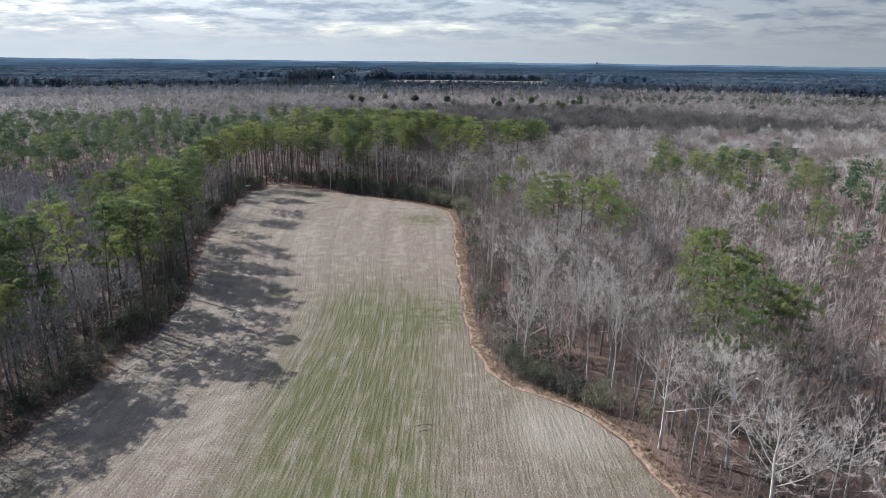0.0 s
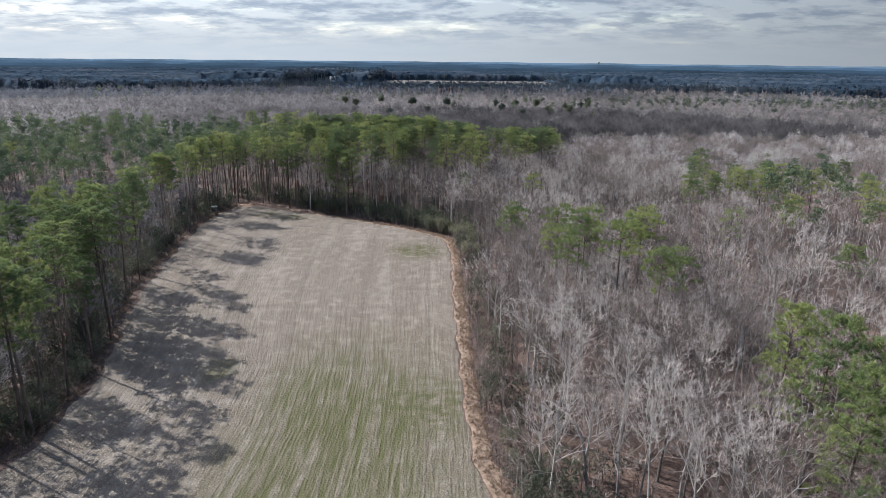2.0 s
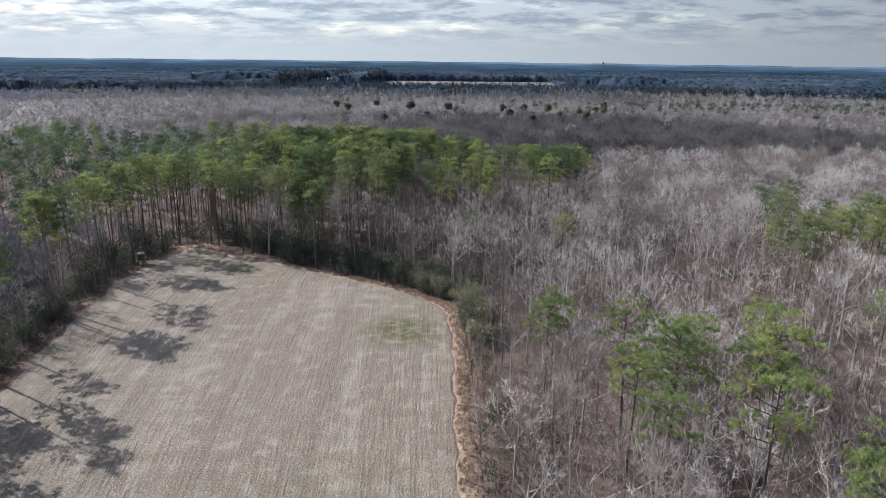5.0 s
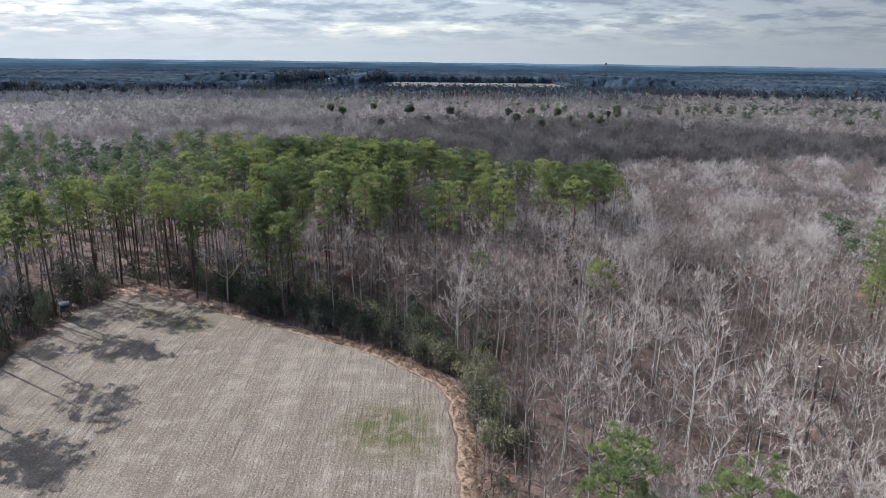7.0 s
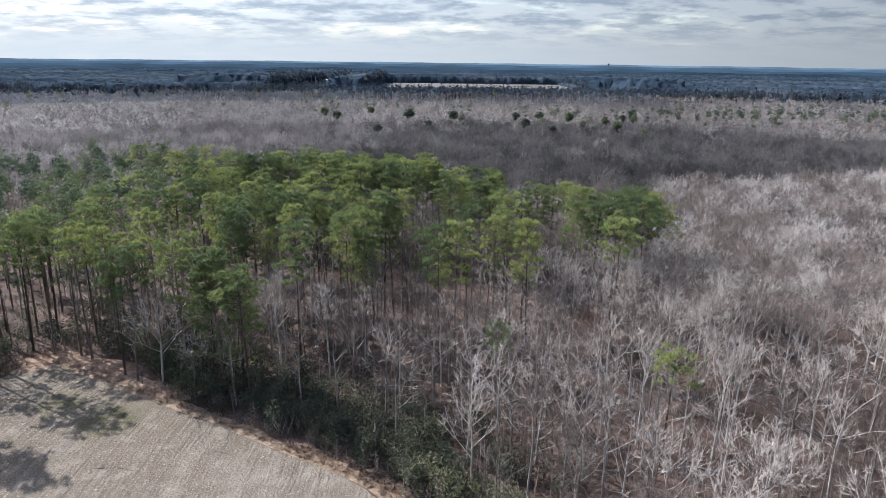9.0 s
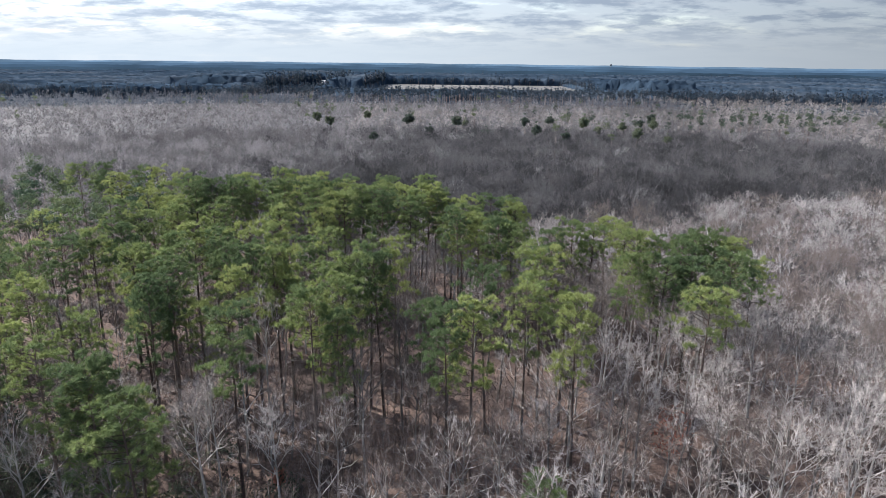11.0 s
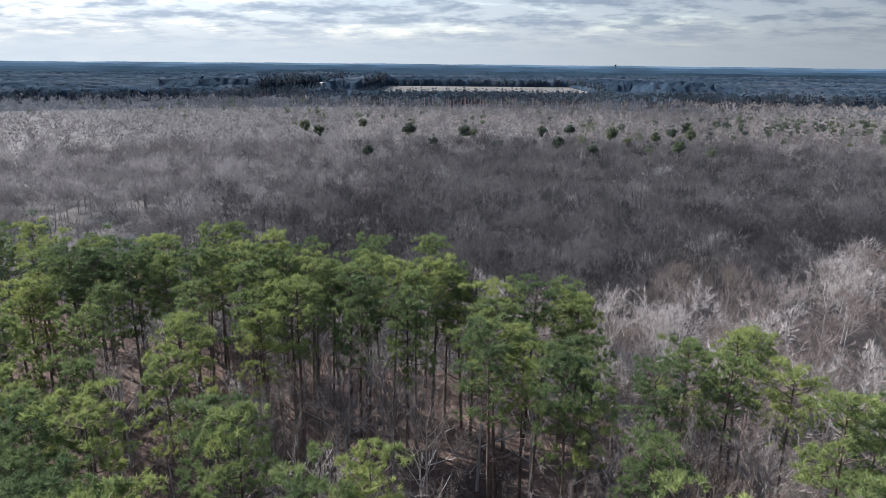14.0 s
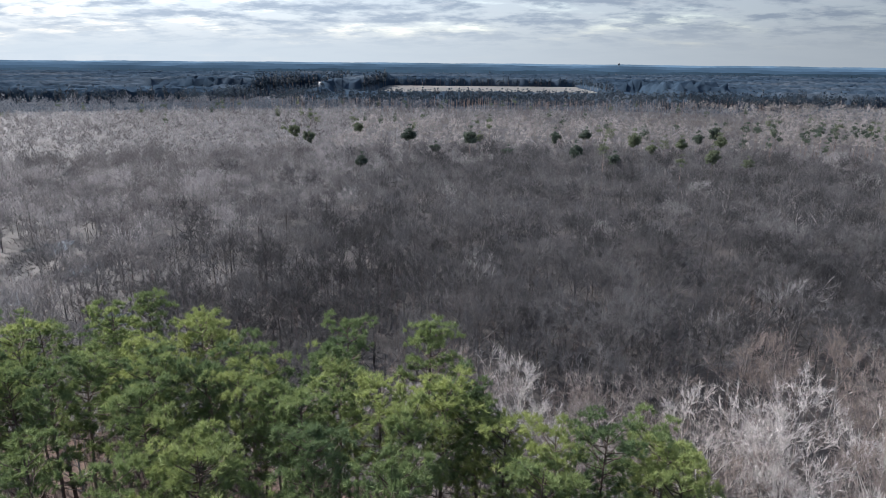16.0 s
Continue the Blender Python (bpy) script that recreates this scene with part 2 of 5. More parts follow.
def blades(soup, p, d, length, width):
    """Narrow leaves, each one triangle, widest past their middle."""
    p, d = np.atleast_2d(p), unit(np.atleast_2d(d))
    k = len(p)
    u, w = sides(d)
    a = rng.uniform(0, 6.283, (k, 1))
    s = u * np.cos(a) + w * np.sin(a)
    length, width = np.broadcast_to(length, k)[:, None], np.broadcast_to(width, k)[:, None] / 2
    v = np.empty((k, 3, 3))
    v[:, 0], v[:, 1], v[:, 2] = p, p + d * length * 0.9 + s * width, p + d * length - s * width
    soup.add(v, np.arange(k * 3).reshape(k, 3))


def plates(soup, p, nrm, length, width):
    """Small sprays of foliage that lie on a clump's surface, tips a little raised."""
    p, nrm = np.atleast_2d(p), unit(np.atleast_2d(nrm))
    k = len(p)
    u, w = sides(nrm)
    a = rng.uniform(0, 6.283, (k, 1))
    d = u * np.cos(a) + w * np.sin(a)
    s = np.cross(nrm, d)
    length, width = np.broadcast_to(length, k)[:, None], np.broadcast_to(width, k)[:, None] / 2
    v = np.empty((k, 3, 3))
    v[:, 0], v[:, 1], v[:, 2] = p - d * length * 0.5 - s * width, p - d * length * 0.4 + s * width, p + d * length * 0.55 + nrm * length * 0.35
    soup.add(v, np.arange(k * 3).reshape(k, 3))


def twigs_of(soup, p, d, length, width):
    """Fine twigs, each one long triangle."""
    p, d = np.atleast_2d(p), unit(np.atleast_2d(d))
    k = len(p)
    u, w = sides(d)
    a = rng.uniform(0, 6.283, (k, 1))
    s = u * np.cos(a) + w * np.sin(a)
    length, width = np.broadcast_to(length, k)[:, None], np.broadcast_to(width, k)[:, None] / 2
    v = np.empty((k, 3, 3))
    v[:, 0], v[:, 1], v[:, 2] = p - s * width, p + s * width, p + d * length
    soup.add(v, np.arange(k * 3).reshape(k, 3))


def tube(soup, path, radii, n=3):
    path = np.asarray(path, float)
    k = len(path)
    d = unit(np.gradient(path, axis=0))
    u, w = sides(d)
    a = np.arange(n) * 6.2832 / n
    v = path[:, None] + np.asarray(radii)[:, None, None] * (np.cos(a)[None, :, None] * u[:, None] + np.sin(a)[None, :, None] * w[:, None])
    f = []
    for i in range(k - 1):
        for j in range(n):
            q = (j + 1) % n
            f += [(i * n + j, i * n + q, i * n + n + q), (i * n + j, i * n + n + q, i * n + n + j)]
    soup.add(v, f)


def ball(k):
    return unit(rng.normal(size=(k, 3)))


# ---- the plan ----
LEFT_Y = [20, 78, 92, 104, 118, 135, 152, 170, 195, 218, 235, 250, 262]
LEFT_X = [-62, -57, -55, -54, -53, -55, -60, -65, -69, -72, -73, -72, -69]
RIGHT_Y = [20, 45, 60, 67, 73, 80, 86, 91, 94, 100, 110, 125, 145, 173, 200, 214, 220, 224, 231, 239, 248, 257, 262]
RIGHT_X = [60, 44, 33, 28.5, 27, 25, 22, 16, 11.5, 8, 6, 5, 4.6, 4, 4, 3, 0.5, -3.5, -12, -26, -42, -59, -68]


def field_left(y):
    return np.interp(y, LEFT_Y, LEFT_X) + 0.5 * np.sin(y * 0.35) + 0.3 * np.sin(y * 0.9 + 1)


def field_right(y):
    return np.interp(y, RIGHT_Y, RIGHT_X) + 0.25 * np.sin(y * 0.5) + 0.15 * np.sin(y * 1.3)


def in_field(x, y, margin=0.0):
    """Inside the field, grown by the margin."""
    hit = np.zeros(np.shape(x), bool)
    for dx, dy in ((0, 0), (1, 0), (-1, 0), (0, 1), (0, -1), (0.7, 0.7), (-0.7, 0.7), (0.7, -0.7), (-0.7, -0.7)):
        u, w = x + dx * margin, y + dy * margin
        hit |= (u > field_left(w)) & (u < field_right(w)) & (w < 262)
    return hit


def stand_back(x):
    return np.interp(x, [-154, -107, -65, -14, 4, 17, 28, 50, 62], [388, 386, 357, 349, 337, 326, 315, 299, 288])


def stand_front(x):
    return np.interp(x, [-75, -66, -40, -15, 20, 45, 62], [232, 250, 240, 236, 250, 279, 296])


# centre and half-axes of the smaller groups of pines
PINE_GROUPS = [(105, 236, 30, 8), (128, 204, 12, 14), (112, 165, 9, 14), (-135, 230, 24, 18), (-165, 255, 22, 28)]


def pine_share(x, y):
    """How many of the trees at a place are pines."""
    p = np.full(np.shape(x), 0.03)
    p = np.where((x < -53) & (y < 262), 0.16, p)
    p = np.where((x < -50) & (x > field_left(y) - 16) & (y < 262), np.where((y > 112) & (y < 205), 0.42, 0.24), p)
    p = np.where((x < -80) & (x > -112) & (y < 232), 0.06, p)
    p = np.where((y > stand_front(x)) & (y < stand_back(x)) & (x < 62), np.where(x > 8, 0.27, 0.36), p)
    p = np.where((y > stand_front(x)) & (y < stand_back(x)) & (x < -48), np.where(x < -110, 0.44, 0.58), p)
    p = np.where((y > 312) & (y < stand_back(x)) & (x > -62) & (x < 10), 0.72, p)
    for cx, cy, rx, ry in PINE_GROUPS:
        p = np.where(((x - cx) / rx) ** 2 + ((y - cy) / ry) ** 2 < 1, 0.6, p)
    p = np.where((y > stand_back(x) + 2) & (y < 520), 0.0, p)
    p = np.where((y > 520) & (y < 640), np.where(x > 60, 0.02, 0.004), p)
    p = np.where((y > 600) & (y < 650) & (x > 150), 0.4, p)
    p = np.where((y > 650) & (y < 900), 0.02, p)
    p = np.where(y > 900, 0.5 + 0.4 * np.sin(x * 0.006 + 1) * np.sin(y * 0.008), p)
    p = np.where(y > 1060, 0.985, p)
    p = np.where((y > 1200) & (y < 1650) & (x > -420) & (x < -135), 0.95, p)
    return p


POOLS = ((-94, 437, 4, 7), (-71, 402, 4, 6), (-99, 413, 5, 6), (-60, 395, 3, 5), (-112, 452, 5, 7))


def in_pool(x, y):
    hit = np.zeros(np.shape(x), bool)
    for cx, cy, rx, ry in POOLS:
        hit |= ((x - cx) / rx) ** 2 + ((y - cy) / ry) ** 2 < 1
    return hit


# where single trees stand: x, y and height
STAND_FRONT = [(-87.7, 240.4, 20), (8.2, 246.9, 14), (-151.2, 247.3, 20), (-34.7, 251.9, 22), (-48.3, 254.7, 22), (-152.2, 255.3, 20), (-23, 259.3, 24.5), (-53.3, 260.7, 23), (-59.5, 262.2, 23), (-0.2, 262.7, 24), (2.5, 263.6, 24), (-149.4, 264.2, 20), (-12.8, 264.9, 22), (-71.5, 265.3, 23), (-15.9, 266.1, 24.5), (14.9, 266.2, 24), (-43.2, 266.9, 21), (-35.9, 268.9, 24.5), (-69.3, 269.4, 23), (-50.8, 269.6, 24), (-13.7, 270.1, 24.5), (30.8, 270.3, 24), (-16.1, 271.6, 23), (9.5, 272.1, 23), (-26.1, 272.1, 24.5), (-2.3, 272.1, 21), (-64.7, 275.3, 23), (-36.7, 276.1, 24.5), (5, 277.3, 24), (-13.1, 278.5, 24.5), (15.5, 279, 20)]
STAND_MIDDLE = [(-38.5, 280.5, 24.5), (-15.3, 280.6, 23), (12.6, 280.6, 25.5), (38.8, 280.7, 25), (-23.7, 281, 24.5), (-9.3, 281, 24.7), (-42.7, 281.8, 24), (-27.6, 283.4, 24.5), (-11.5, 283.5, 24.7), (-22.9, 284.4, 24.4), (-43.7, 284.6, 24.5), (34, 284.7, 23), (-8, 285.1, 24.5), (29.8, 285.6, 23), (25, 286.9, 23), (44.7, 288.7, 22), (-40.3, 289.6, 24.5), (34, 292, 24), (-18.9, 292.3, 25), (-34.7, 292.5, 24.5), (42.9, 292.7, 24), (-30.3, 292.8, 24.8), (13.1, 294.8, 22), (-40.5, 295.2, 24.5), (-51, 295.4, 24.5), (37.9, 295.4, 24), (40.9, 295.6, 24), (30, 296.3, 24), (43.7, 296.7, 22), (33.5, 299, 22), (10.5, 301.8, 23)]
STAND_BACK = [(40.4, 302.5, 22), (8.5, 303.6, 24), (30, 305.3, 22), (-30.1, 306, 22), (24.6, 307.4, 22), (18.3, 307.7, 21), (5.7, 308.3, 23), (1.9, 309.7, 24), (-60.2, 311.5, 24.5), (22.7, 311.9, 22), (-30.1, 312.3, 24), (5.6, 314.2, 22), (2.8, 314.6, 23), (29.6, 314.9, 22), (12.6, 317.3, 20), (32.4, 319.1, 20), (-7.8, 321, 24), (-60, 321.2, 24.5), (-20.8, 321.5, 24.5), (-33, 322, 23), (-13.9, 322.7, 24.5), (13.4, 323.1, 22), (2.2, 323.3, 22), (-22.3, 324.1, 24.5), (-7, 325.8, 24.5), (4.5, 326, 23), (11.7, 326.2, 22), (7.3, 326.9, 23), (-15.9, 328.1, 24.5), (0.3, 328.7, 22)]
STAND_RIM = [(12.7, 329.1, 22), (-27.6, 329.2, 24.5), (-10.5, 330, 24.5), (-49.7, 330.3, 24.5), (-17.7, 331, 24.5), (-37.4, 331, 24.5), (-0.9, 331.3, 23), (-53.5, 331.4, 24.5), (-5.1, 331.4, 24.5), (-20.8, 331.9, 24.5), (-28.3, 332.8, 24.5), (-41, 332.9, 24.5), (-46.4, 333.1, 24.5), (-14.2, 333.6, 24.5), (-3.3, 333.6, 23), (-36.8, 334, 24.5), (-24.6, 334.1, 24.5), (-31, 334.8, 24.5), (-51.8, 335.2, 24.5), (-14.9, 337.3, 24.5), (-47.8, 337.3, 24.5), (-31.2, 337.6, 24.5), (-23, 337.9, 24.5), (-46.3, 341, 24.5), (-74.1, 341.9, 24.5), (-70.9, 344.7, 24.5), (-68.6, 348.8, 24.5), (-89.1, 352.1, 24.5), (-84.3, 353.7, 24.5)]
SINGLE_PINES = [(28.4, 233.2, 16), (16.7, 172.4, 19), (22.6, 153.5, 20), (26.5, 153.3, 23), (30.7, 140.5, 24), (39.1, 155.8, 22), (34.7, 131.9, 22), (42.8, 101.1, 24), (41.1, 91.8, 22), (44.1, 111.3, 21), (49.6, 99.7, 21), (44.5, 83.2, 22), (47.2, 82.8, 21), (38.9, 82.8, 14), (15.7, 169.9, 20), (25.7, 166.9, 20), (29.2, 159.1, 21), (44.5, 171, 19), (36.3, 156.8, 20), (23.2, 145.9, 20), (39.1, 138.6, 19)]
RIDGE_PINES = [(89.3, 151.5, 18), (78.7, 153.6, 17), (111.3, 189.7, 18), (87, 193.5, 17), (90.8, 201.1, 17), (119.5, 207.2, 18), (70, 214, 18), (121.1, 217.2, 18), (79.4, 222.6, 18), (93.9, 226.3, 18), (75.2, 230.7, 17), (127.1, 230.8, 18), (90.4, 231.4, 19), (83.2, 231.4, 18), (115.4, 235.5, 18), (94.5, 235.9, 18), (103.1, 238.9, 18), (93.1, 242.3, 18), (114.1, 243.6, 18), (126.4, 247, 18), (110.1, 247.7, 18), (107.6, 252.1, 18), (134.5, 254.5, 18)]
EDGE_PINES_AT = [(-68, 97.9, 24.5), (-65.4, 103.2, 24.5), (-60.4, 111.8, 24.5), (-65.3, 112, 24.5), (-54.5, 113, 24.5), (-50.4, 115.4, 24.5), (-52.7, 125.5, 24.5), (-62.6, 131.1, 22), (-60.6, 136.4, 24.5), (-58.1, 146.5, 24.5), (-64.6, 146.5, 24.5), (-81.1, 147, 22), (-56, 152.5, 24.5), (-69.3, 152.6, 24.5), (-67.2, 154.2, 20), (-71.5, 156.2, 22), (-67.7, 158.5, 24.5), (-82, 158.8, 22), (-62.6, 165.5, 24.5), (-69.3, 166.8, 24.5), (-84.4, 172.7, 22), (-65.3, 179.1, 24.5), (-76.1, 181.2, 22), (-70.9, 184.8, 24.5), (-74.9, 195, 20), (-66.7, 209.7, 24.5), (-74.9, 211.9, 24.5), (-70.2, 212.8, 24.5), (-70.7, 223.9, 24.5), (-58.5, 230, 24.5), (-72.4, 245.7, 24.5), (-77.4, 257.2, 24.5)]
FAR_SINGLES = [(-83.7, 615.8, 18), (-72.1, 594.9, 18), (-54.5, 640.9, 18), (-38.7, 535.2, 18), (-24.1, 594.5, 18), (10.3, 625.7, 18), (3.4, 578, 18), (45.8, 601.3, 18), (63.9, 622.3, 18), (46.4, 549.3, 18), (62.1, 550.6, 18), (76.2, 573.6, 18), (85.7, 581, 18), (101.6, 587.1, 18), (121, 619.5, 18), (124.1, 609, 18), (119.7, 588.7, 18), (95.7, 536.1, 18), (21.1, 579.6, 18), (117, 551.5, 18), (-12, 588.2, 18)]
PALE_STAND = [(23.8, 297, 17.5), (24, 290.7, 17.5), (31.1, 284.3, 17.5), (32.8, 278.6, 17.5), (-15.4, 322.7, 17.5), (-19.9, 328.1, 17.5), (-10.7, 322.3, 17.5), (-47.9, 339.4, 17.5), (-32.1, 330.9, 17.5), (20.4, 302.3, 17.5), (19.5, 336.9, 17.5), (-5.6, 306.4, 17.5), (4.7, 326, 17.5), (-14.1, 256.5, 17.5), (21.9, 272.1, 17.5), (32.5, 293.3, 17.5), (37.2, 276.5, 17.5), (15, 251.3, 17.5), (36.1, 235.7, 17.5), (18.4, 231.8, 17.5), (1.7, 258.6, 17.5), (-6.6, 250.4, 17.5), (12.6, 233.3, 17.5), (-9.5, 319.8, 17.5), (-15.2, 319.6, 17.5), (-42.8, 320.8, 17.5), (0.8, 317.3, 17.5), (7.2, 316.6, 17.5), (18.8, 324.8, 17.5), (-32.5, 333.3, 17.5), (-23.8, 323.5, 17.5)]
PALE_SINGLES = [(39.7, 107.8, 18), (45, 93.8, 18), (46.4, 86.2, 18), (43.3, 77.1, 18), (36.8, 72.9, 18), (31.6, 129.8, 18), (25, 137, 18), (18.5, 129.2, 18), (35.6, 126.3, 18), (40.4, 123.1, 18), (45.8, 78.3, 18), (53.9, 157.4, 18), (34.6, 149.1, 18), (26.1, 168, 18), (35, 126.4, 18), (37.9, 119.6, 18), (22.2, 142.8, 18), (16.8, 145.2, 18), (29.6, 125.1, 18), (52.5, 138.7, 18), (27.2, 134.7, 18)]


def bare_corner(x, y):
    """The driven-over far corner of the field, where no brush grows."""
    u, w = (x + 55) * 0.9 - (y - 258) * 0.436, (x + 55) * 0.436 + (y - 258) * 0.9
    return (u / 13) ** 2 + (w / 3.8) ** 2 < 1


def clear_of(x, y, trees, r):
    """Places at least r from each of the trees."""
    ok = np.ones(np.shape(x), bool)
    for tx, ty, _ in trees:
        ok &= (x - tx) ** 2 + (y - ty) ** 2 > r * r
    return ok


def scatter(x0, x1, y0, y1, step, jitter=0.42):
    gx, gy = np.meshgrid(np.arange(x0, x1, step) + step / 2, np.arange(y0, y1, step) + step / 2)
    gx = gx + (np.arange(gx.shape[0]) % 2 * step / 2)[:, None]
    x, y = gx.ravel(), gy.ravel()
    return x + rng.uniform(-jitter, jitter, x.size) * step, y + rng.uniform(-jitter, jitter, x.size) * step


# ---- ground and field ----
def build_ground():
    r = [0, 60, 120, 200, 300, 450, 700, 1100, 1800, 3000, 4950]
    n = 48
    v, f = [(0, 150, 0)], []
    for q in r[1:]:
        v += [(q * math.cos(i * 6.28318 / n), 150 + q * math.sin(i * 6.28318 / n), 0) for i in range(n)]
    for i in range(n):
        f.append((0, 1 + i, 1 + (i + 1) % n))
    for k in range(len(r) - 2):
        for i in range(n):
            a, b = 1 + k * n + i, 1 + k * n + (i + 1) % n
            f += [(a, a + n, b + n), (a, b + n, b)]
    tagged(new("ground", to_mesh("ground", v, f, LITTER)), "brown leaf litter on the forest floor", "ground", kind="structure")


def field_material():
    m = bpy.data.materials.new("field_stubble")
    m.use_nodes = True
    n, l = m.node_tree.nodes, m.node_tree.links
    bsdf = n["Principled BSDF"]
    bsdf.inputs["Roughness"].default_value = 0.95
    bsdf.inputs["Specular IOR Level"].default_value = 0.15
    uv, geo = n.new("ShaderNodeUVMap"), n.new("ShaderNodeNewGeometry")
    sep = n.new("ShaderNodeSeparateXYZ")
    l.new(geo.outputs["Position"], sep.inputs[0])

    def noise_of(vec, scale, detail=4, stretch=None):
        t = n.new("ShaderNodeTexNoise")
        t.inputs["Scale"].default_value, t.inputs["Detail"].default_value = scale, detail
        if stretch:
            mp = n.new("ShaderNodeMapping")
            mp.inputs["Scale"].default_value = stretch
            l.new(vec, mp.inputs["Vector"])
            vec = mp.outputs[0]
        l.new(vec, t.inputs["Vector"])
        return t.outputs["Fac"]

    def span(v, a, b, c=0.0, d=1.0):
        r = n.new("ShaderNodeMapRange")
        r.interpolation_type = "SMOOTHSTEP"
        for key, val in zip(("From Min", "From Max", "To Min", "To Max"), (a, b, c, d)):
            r.inputs[key].default_value = val
        l.new(v, r.inputs["Value"])
        return r.outputs[0]

    def calc(op, a, b):
        q = n.new("ShaderNodeMath")
        q.operation = op
        for i, v in enumerate((a, b)):
            if isinstance(v, (int, float)):
                q.inputs[i].default_value = v
            else:
                l.new(v, q.inputs[i])
        return q.outputs[0]

    def blend(fac, a, b):
        q = n.new("ShaderNodeMix")
        q.data_type = "RGBA"
        l.new(fac, q.inputs["Factor"])
        for key, v in ((6, a), (7, b)):
            if isinstance(v, tuple):
                q.inputs[key].default_value = (*v, 1)
            else:
                l.new(v, q.inputs[key])
        return q.outputs[2]

    row = uv.outputs[0]
    streak = noise_of(row, 1.0, 4, (2.2, 0.14, 1))        # along the drilled rows
    lines = noise_of(row, 1.0, 3, (0.30, 0.02, 1))        # wheel lines
    patch = noise_of(geo.outputs["Position"], 0.03, 5)
    clod = noise_of(geo.outputs["Position"], 3.0, 6)
    soil = blend(span(streak, 0.15, 0.85), (0.112, 0.094, 0.075), (0.188, 0.161, 0.131))
    soil = blend(span(lines, 0.48, 0.64, 0, 0.5), soil, (0.23, 0.202, 0.168))
    soil = blend(span(noise_of(row, 1.0, 4, (0.75, 0.012, 1)), 0.54, 0.66, 0, 0.5), soil, (0.125, 0.103, 0.08))
    soil = blend(span(clod, 0.42, 0.7, 0, 0.6), soil, (0.085, 0.07, 0.058))
    soil = blend(span(patch, 0.50, 0.66, 0, 0.35), soil, (0.207, 0.183, 0.158))
    mottle = noise_of(geo.outputs["Position"], 0.35, 5)
    soil = blend(span(mottle, 0.46, 0.64, 0, 0.7), soil, (0.125, 0.105, 0.082))
    soil = blend(span(mottle, 0.46, 0.32, 0, 0.4), soil, (0.25, 0.222, 0.192))
    tram = n.new("ShaderNodeTexWave")      # wheel lines of the sprayer, every twelve rows or so
    tram.bands_direction = "X"
    tram.inputs["Scale"].default_value, tram.inputs["Distortion"].default_value = 0.027, 0.6
    tram.inputs["Detail"].default_value, tram.inputs["Detail Scale"].default_value = 2.0, 0.02
    l.new(row, tram.inputs["Vector"])
    soil = blend(span(tram.outputs["Fac"], 0.965, 0.995, 0, 0.4), soil, (0.10, 0.085, 0.068))
    speck = noise_of(geo.outputs["Position"], 5.5, 3)
    soil = blend(span(speck, 0.56, 0.68, 0, 0.7), soil, (0.34, 0.305, 0.255))
    # pale chaff where the machines turned by the straight side
    head = n.new("ShaderNodeVectorMath")
    head.operation = "DISTANCE"
    head.inputs[1].default_value = (18, 82, 0)
    l.new(geo.outputs["Position"], head.inputs[0])
    soil = blend(calc("MULTIPLY", span(head.outputs["Value"], 3, 12, 0.6, 0.0), span(mottle, 0.3, 0.6, 0.5, 1.0)), soil, (0.29, 0.265, 0.237))
    # winter wheat, thick near and thin away, in rows
    far = span(sep.outputs[1], 112, 170, 1.0, 0.0)
    edge = calc("MULTIPLY", span(sep.outputs[0], -33, -19, 0.0, 1.0), span(sep.outputs[0], -9, 6, 1.0, 0.3))
    green = calc("MULTIPLY", calc("MULTIPLY", far, edge), span(patch, 0.34, 0.6, 0.7, 1.0))
    green = calc("MULTIPLY", green, span(streak, 0.36, 0.64, 1.0, 0.45))
    green = calc("MULTIPLY", green, span(noise_of(row, 1.0, 3, (0.8, 0.03, 1)), 0.52, 0.66, 1.0, 0.5))
    green = calc("MAXIMUM", green, calc("MULTIPLY", span(noise_of(geo.outputs["Position"], 0.045, 4, (1, 0.6, 1)), 0.6, 0.72), 0.45))
    for place, near, away, much in (((-5.5, 206, 0), 2, 11, 0.75), ((-2, 124, 0), 3, 16, 0.7), ((-47, 243, 0), 1, 7, 0.6), ((-56, 247, 0), 1, 6, 0.5)):
        far_from = n.new("ShaderNodeVectorMath")
        far_from.operation = "DISTANCE"
        far_from.inputs[1].default_value = place
        l.new(geo.outputs["Position"], far_from.inputs[0])
        tuftiness = span(noise_of(geo.outputs["Position"], 0.5, 4), 0.38, 0.6, 0.3, 1.0)
        green = calc("MAXIMUM", green, calc("MULTIPLY", span(far_from.outputs["Value"], near, away, much, 0.0), tuftiness))
    green = calc("MINIMUM", calc("MULTIPLY", green, 1.25), 0.95)
    col = blend(green, soil, (0.066, 0.069, 0.027))
    l.new(col, bsdf.inputs["Base Color"])
    bump = n.new("ShaderNodeBump")
    bump.inputs["Strength"].default_value, bump.inputs["Distance"].default_value = 0.9, 0.25
    l.new(calc("ADD", clod, streak), bump.inputs["Height"])
    l.new(bump.outputs[0], bsdf.inputs["Normal"])
    return m


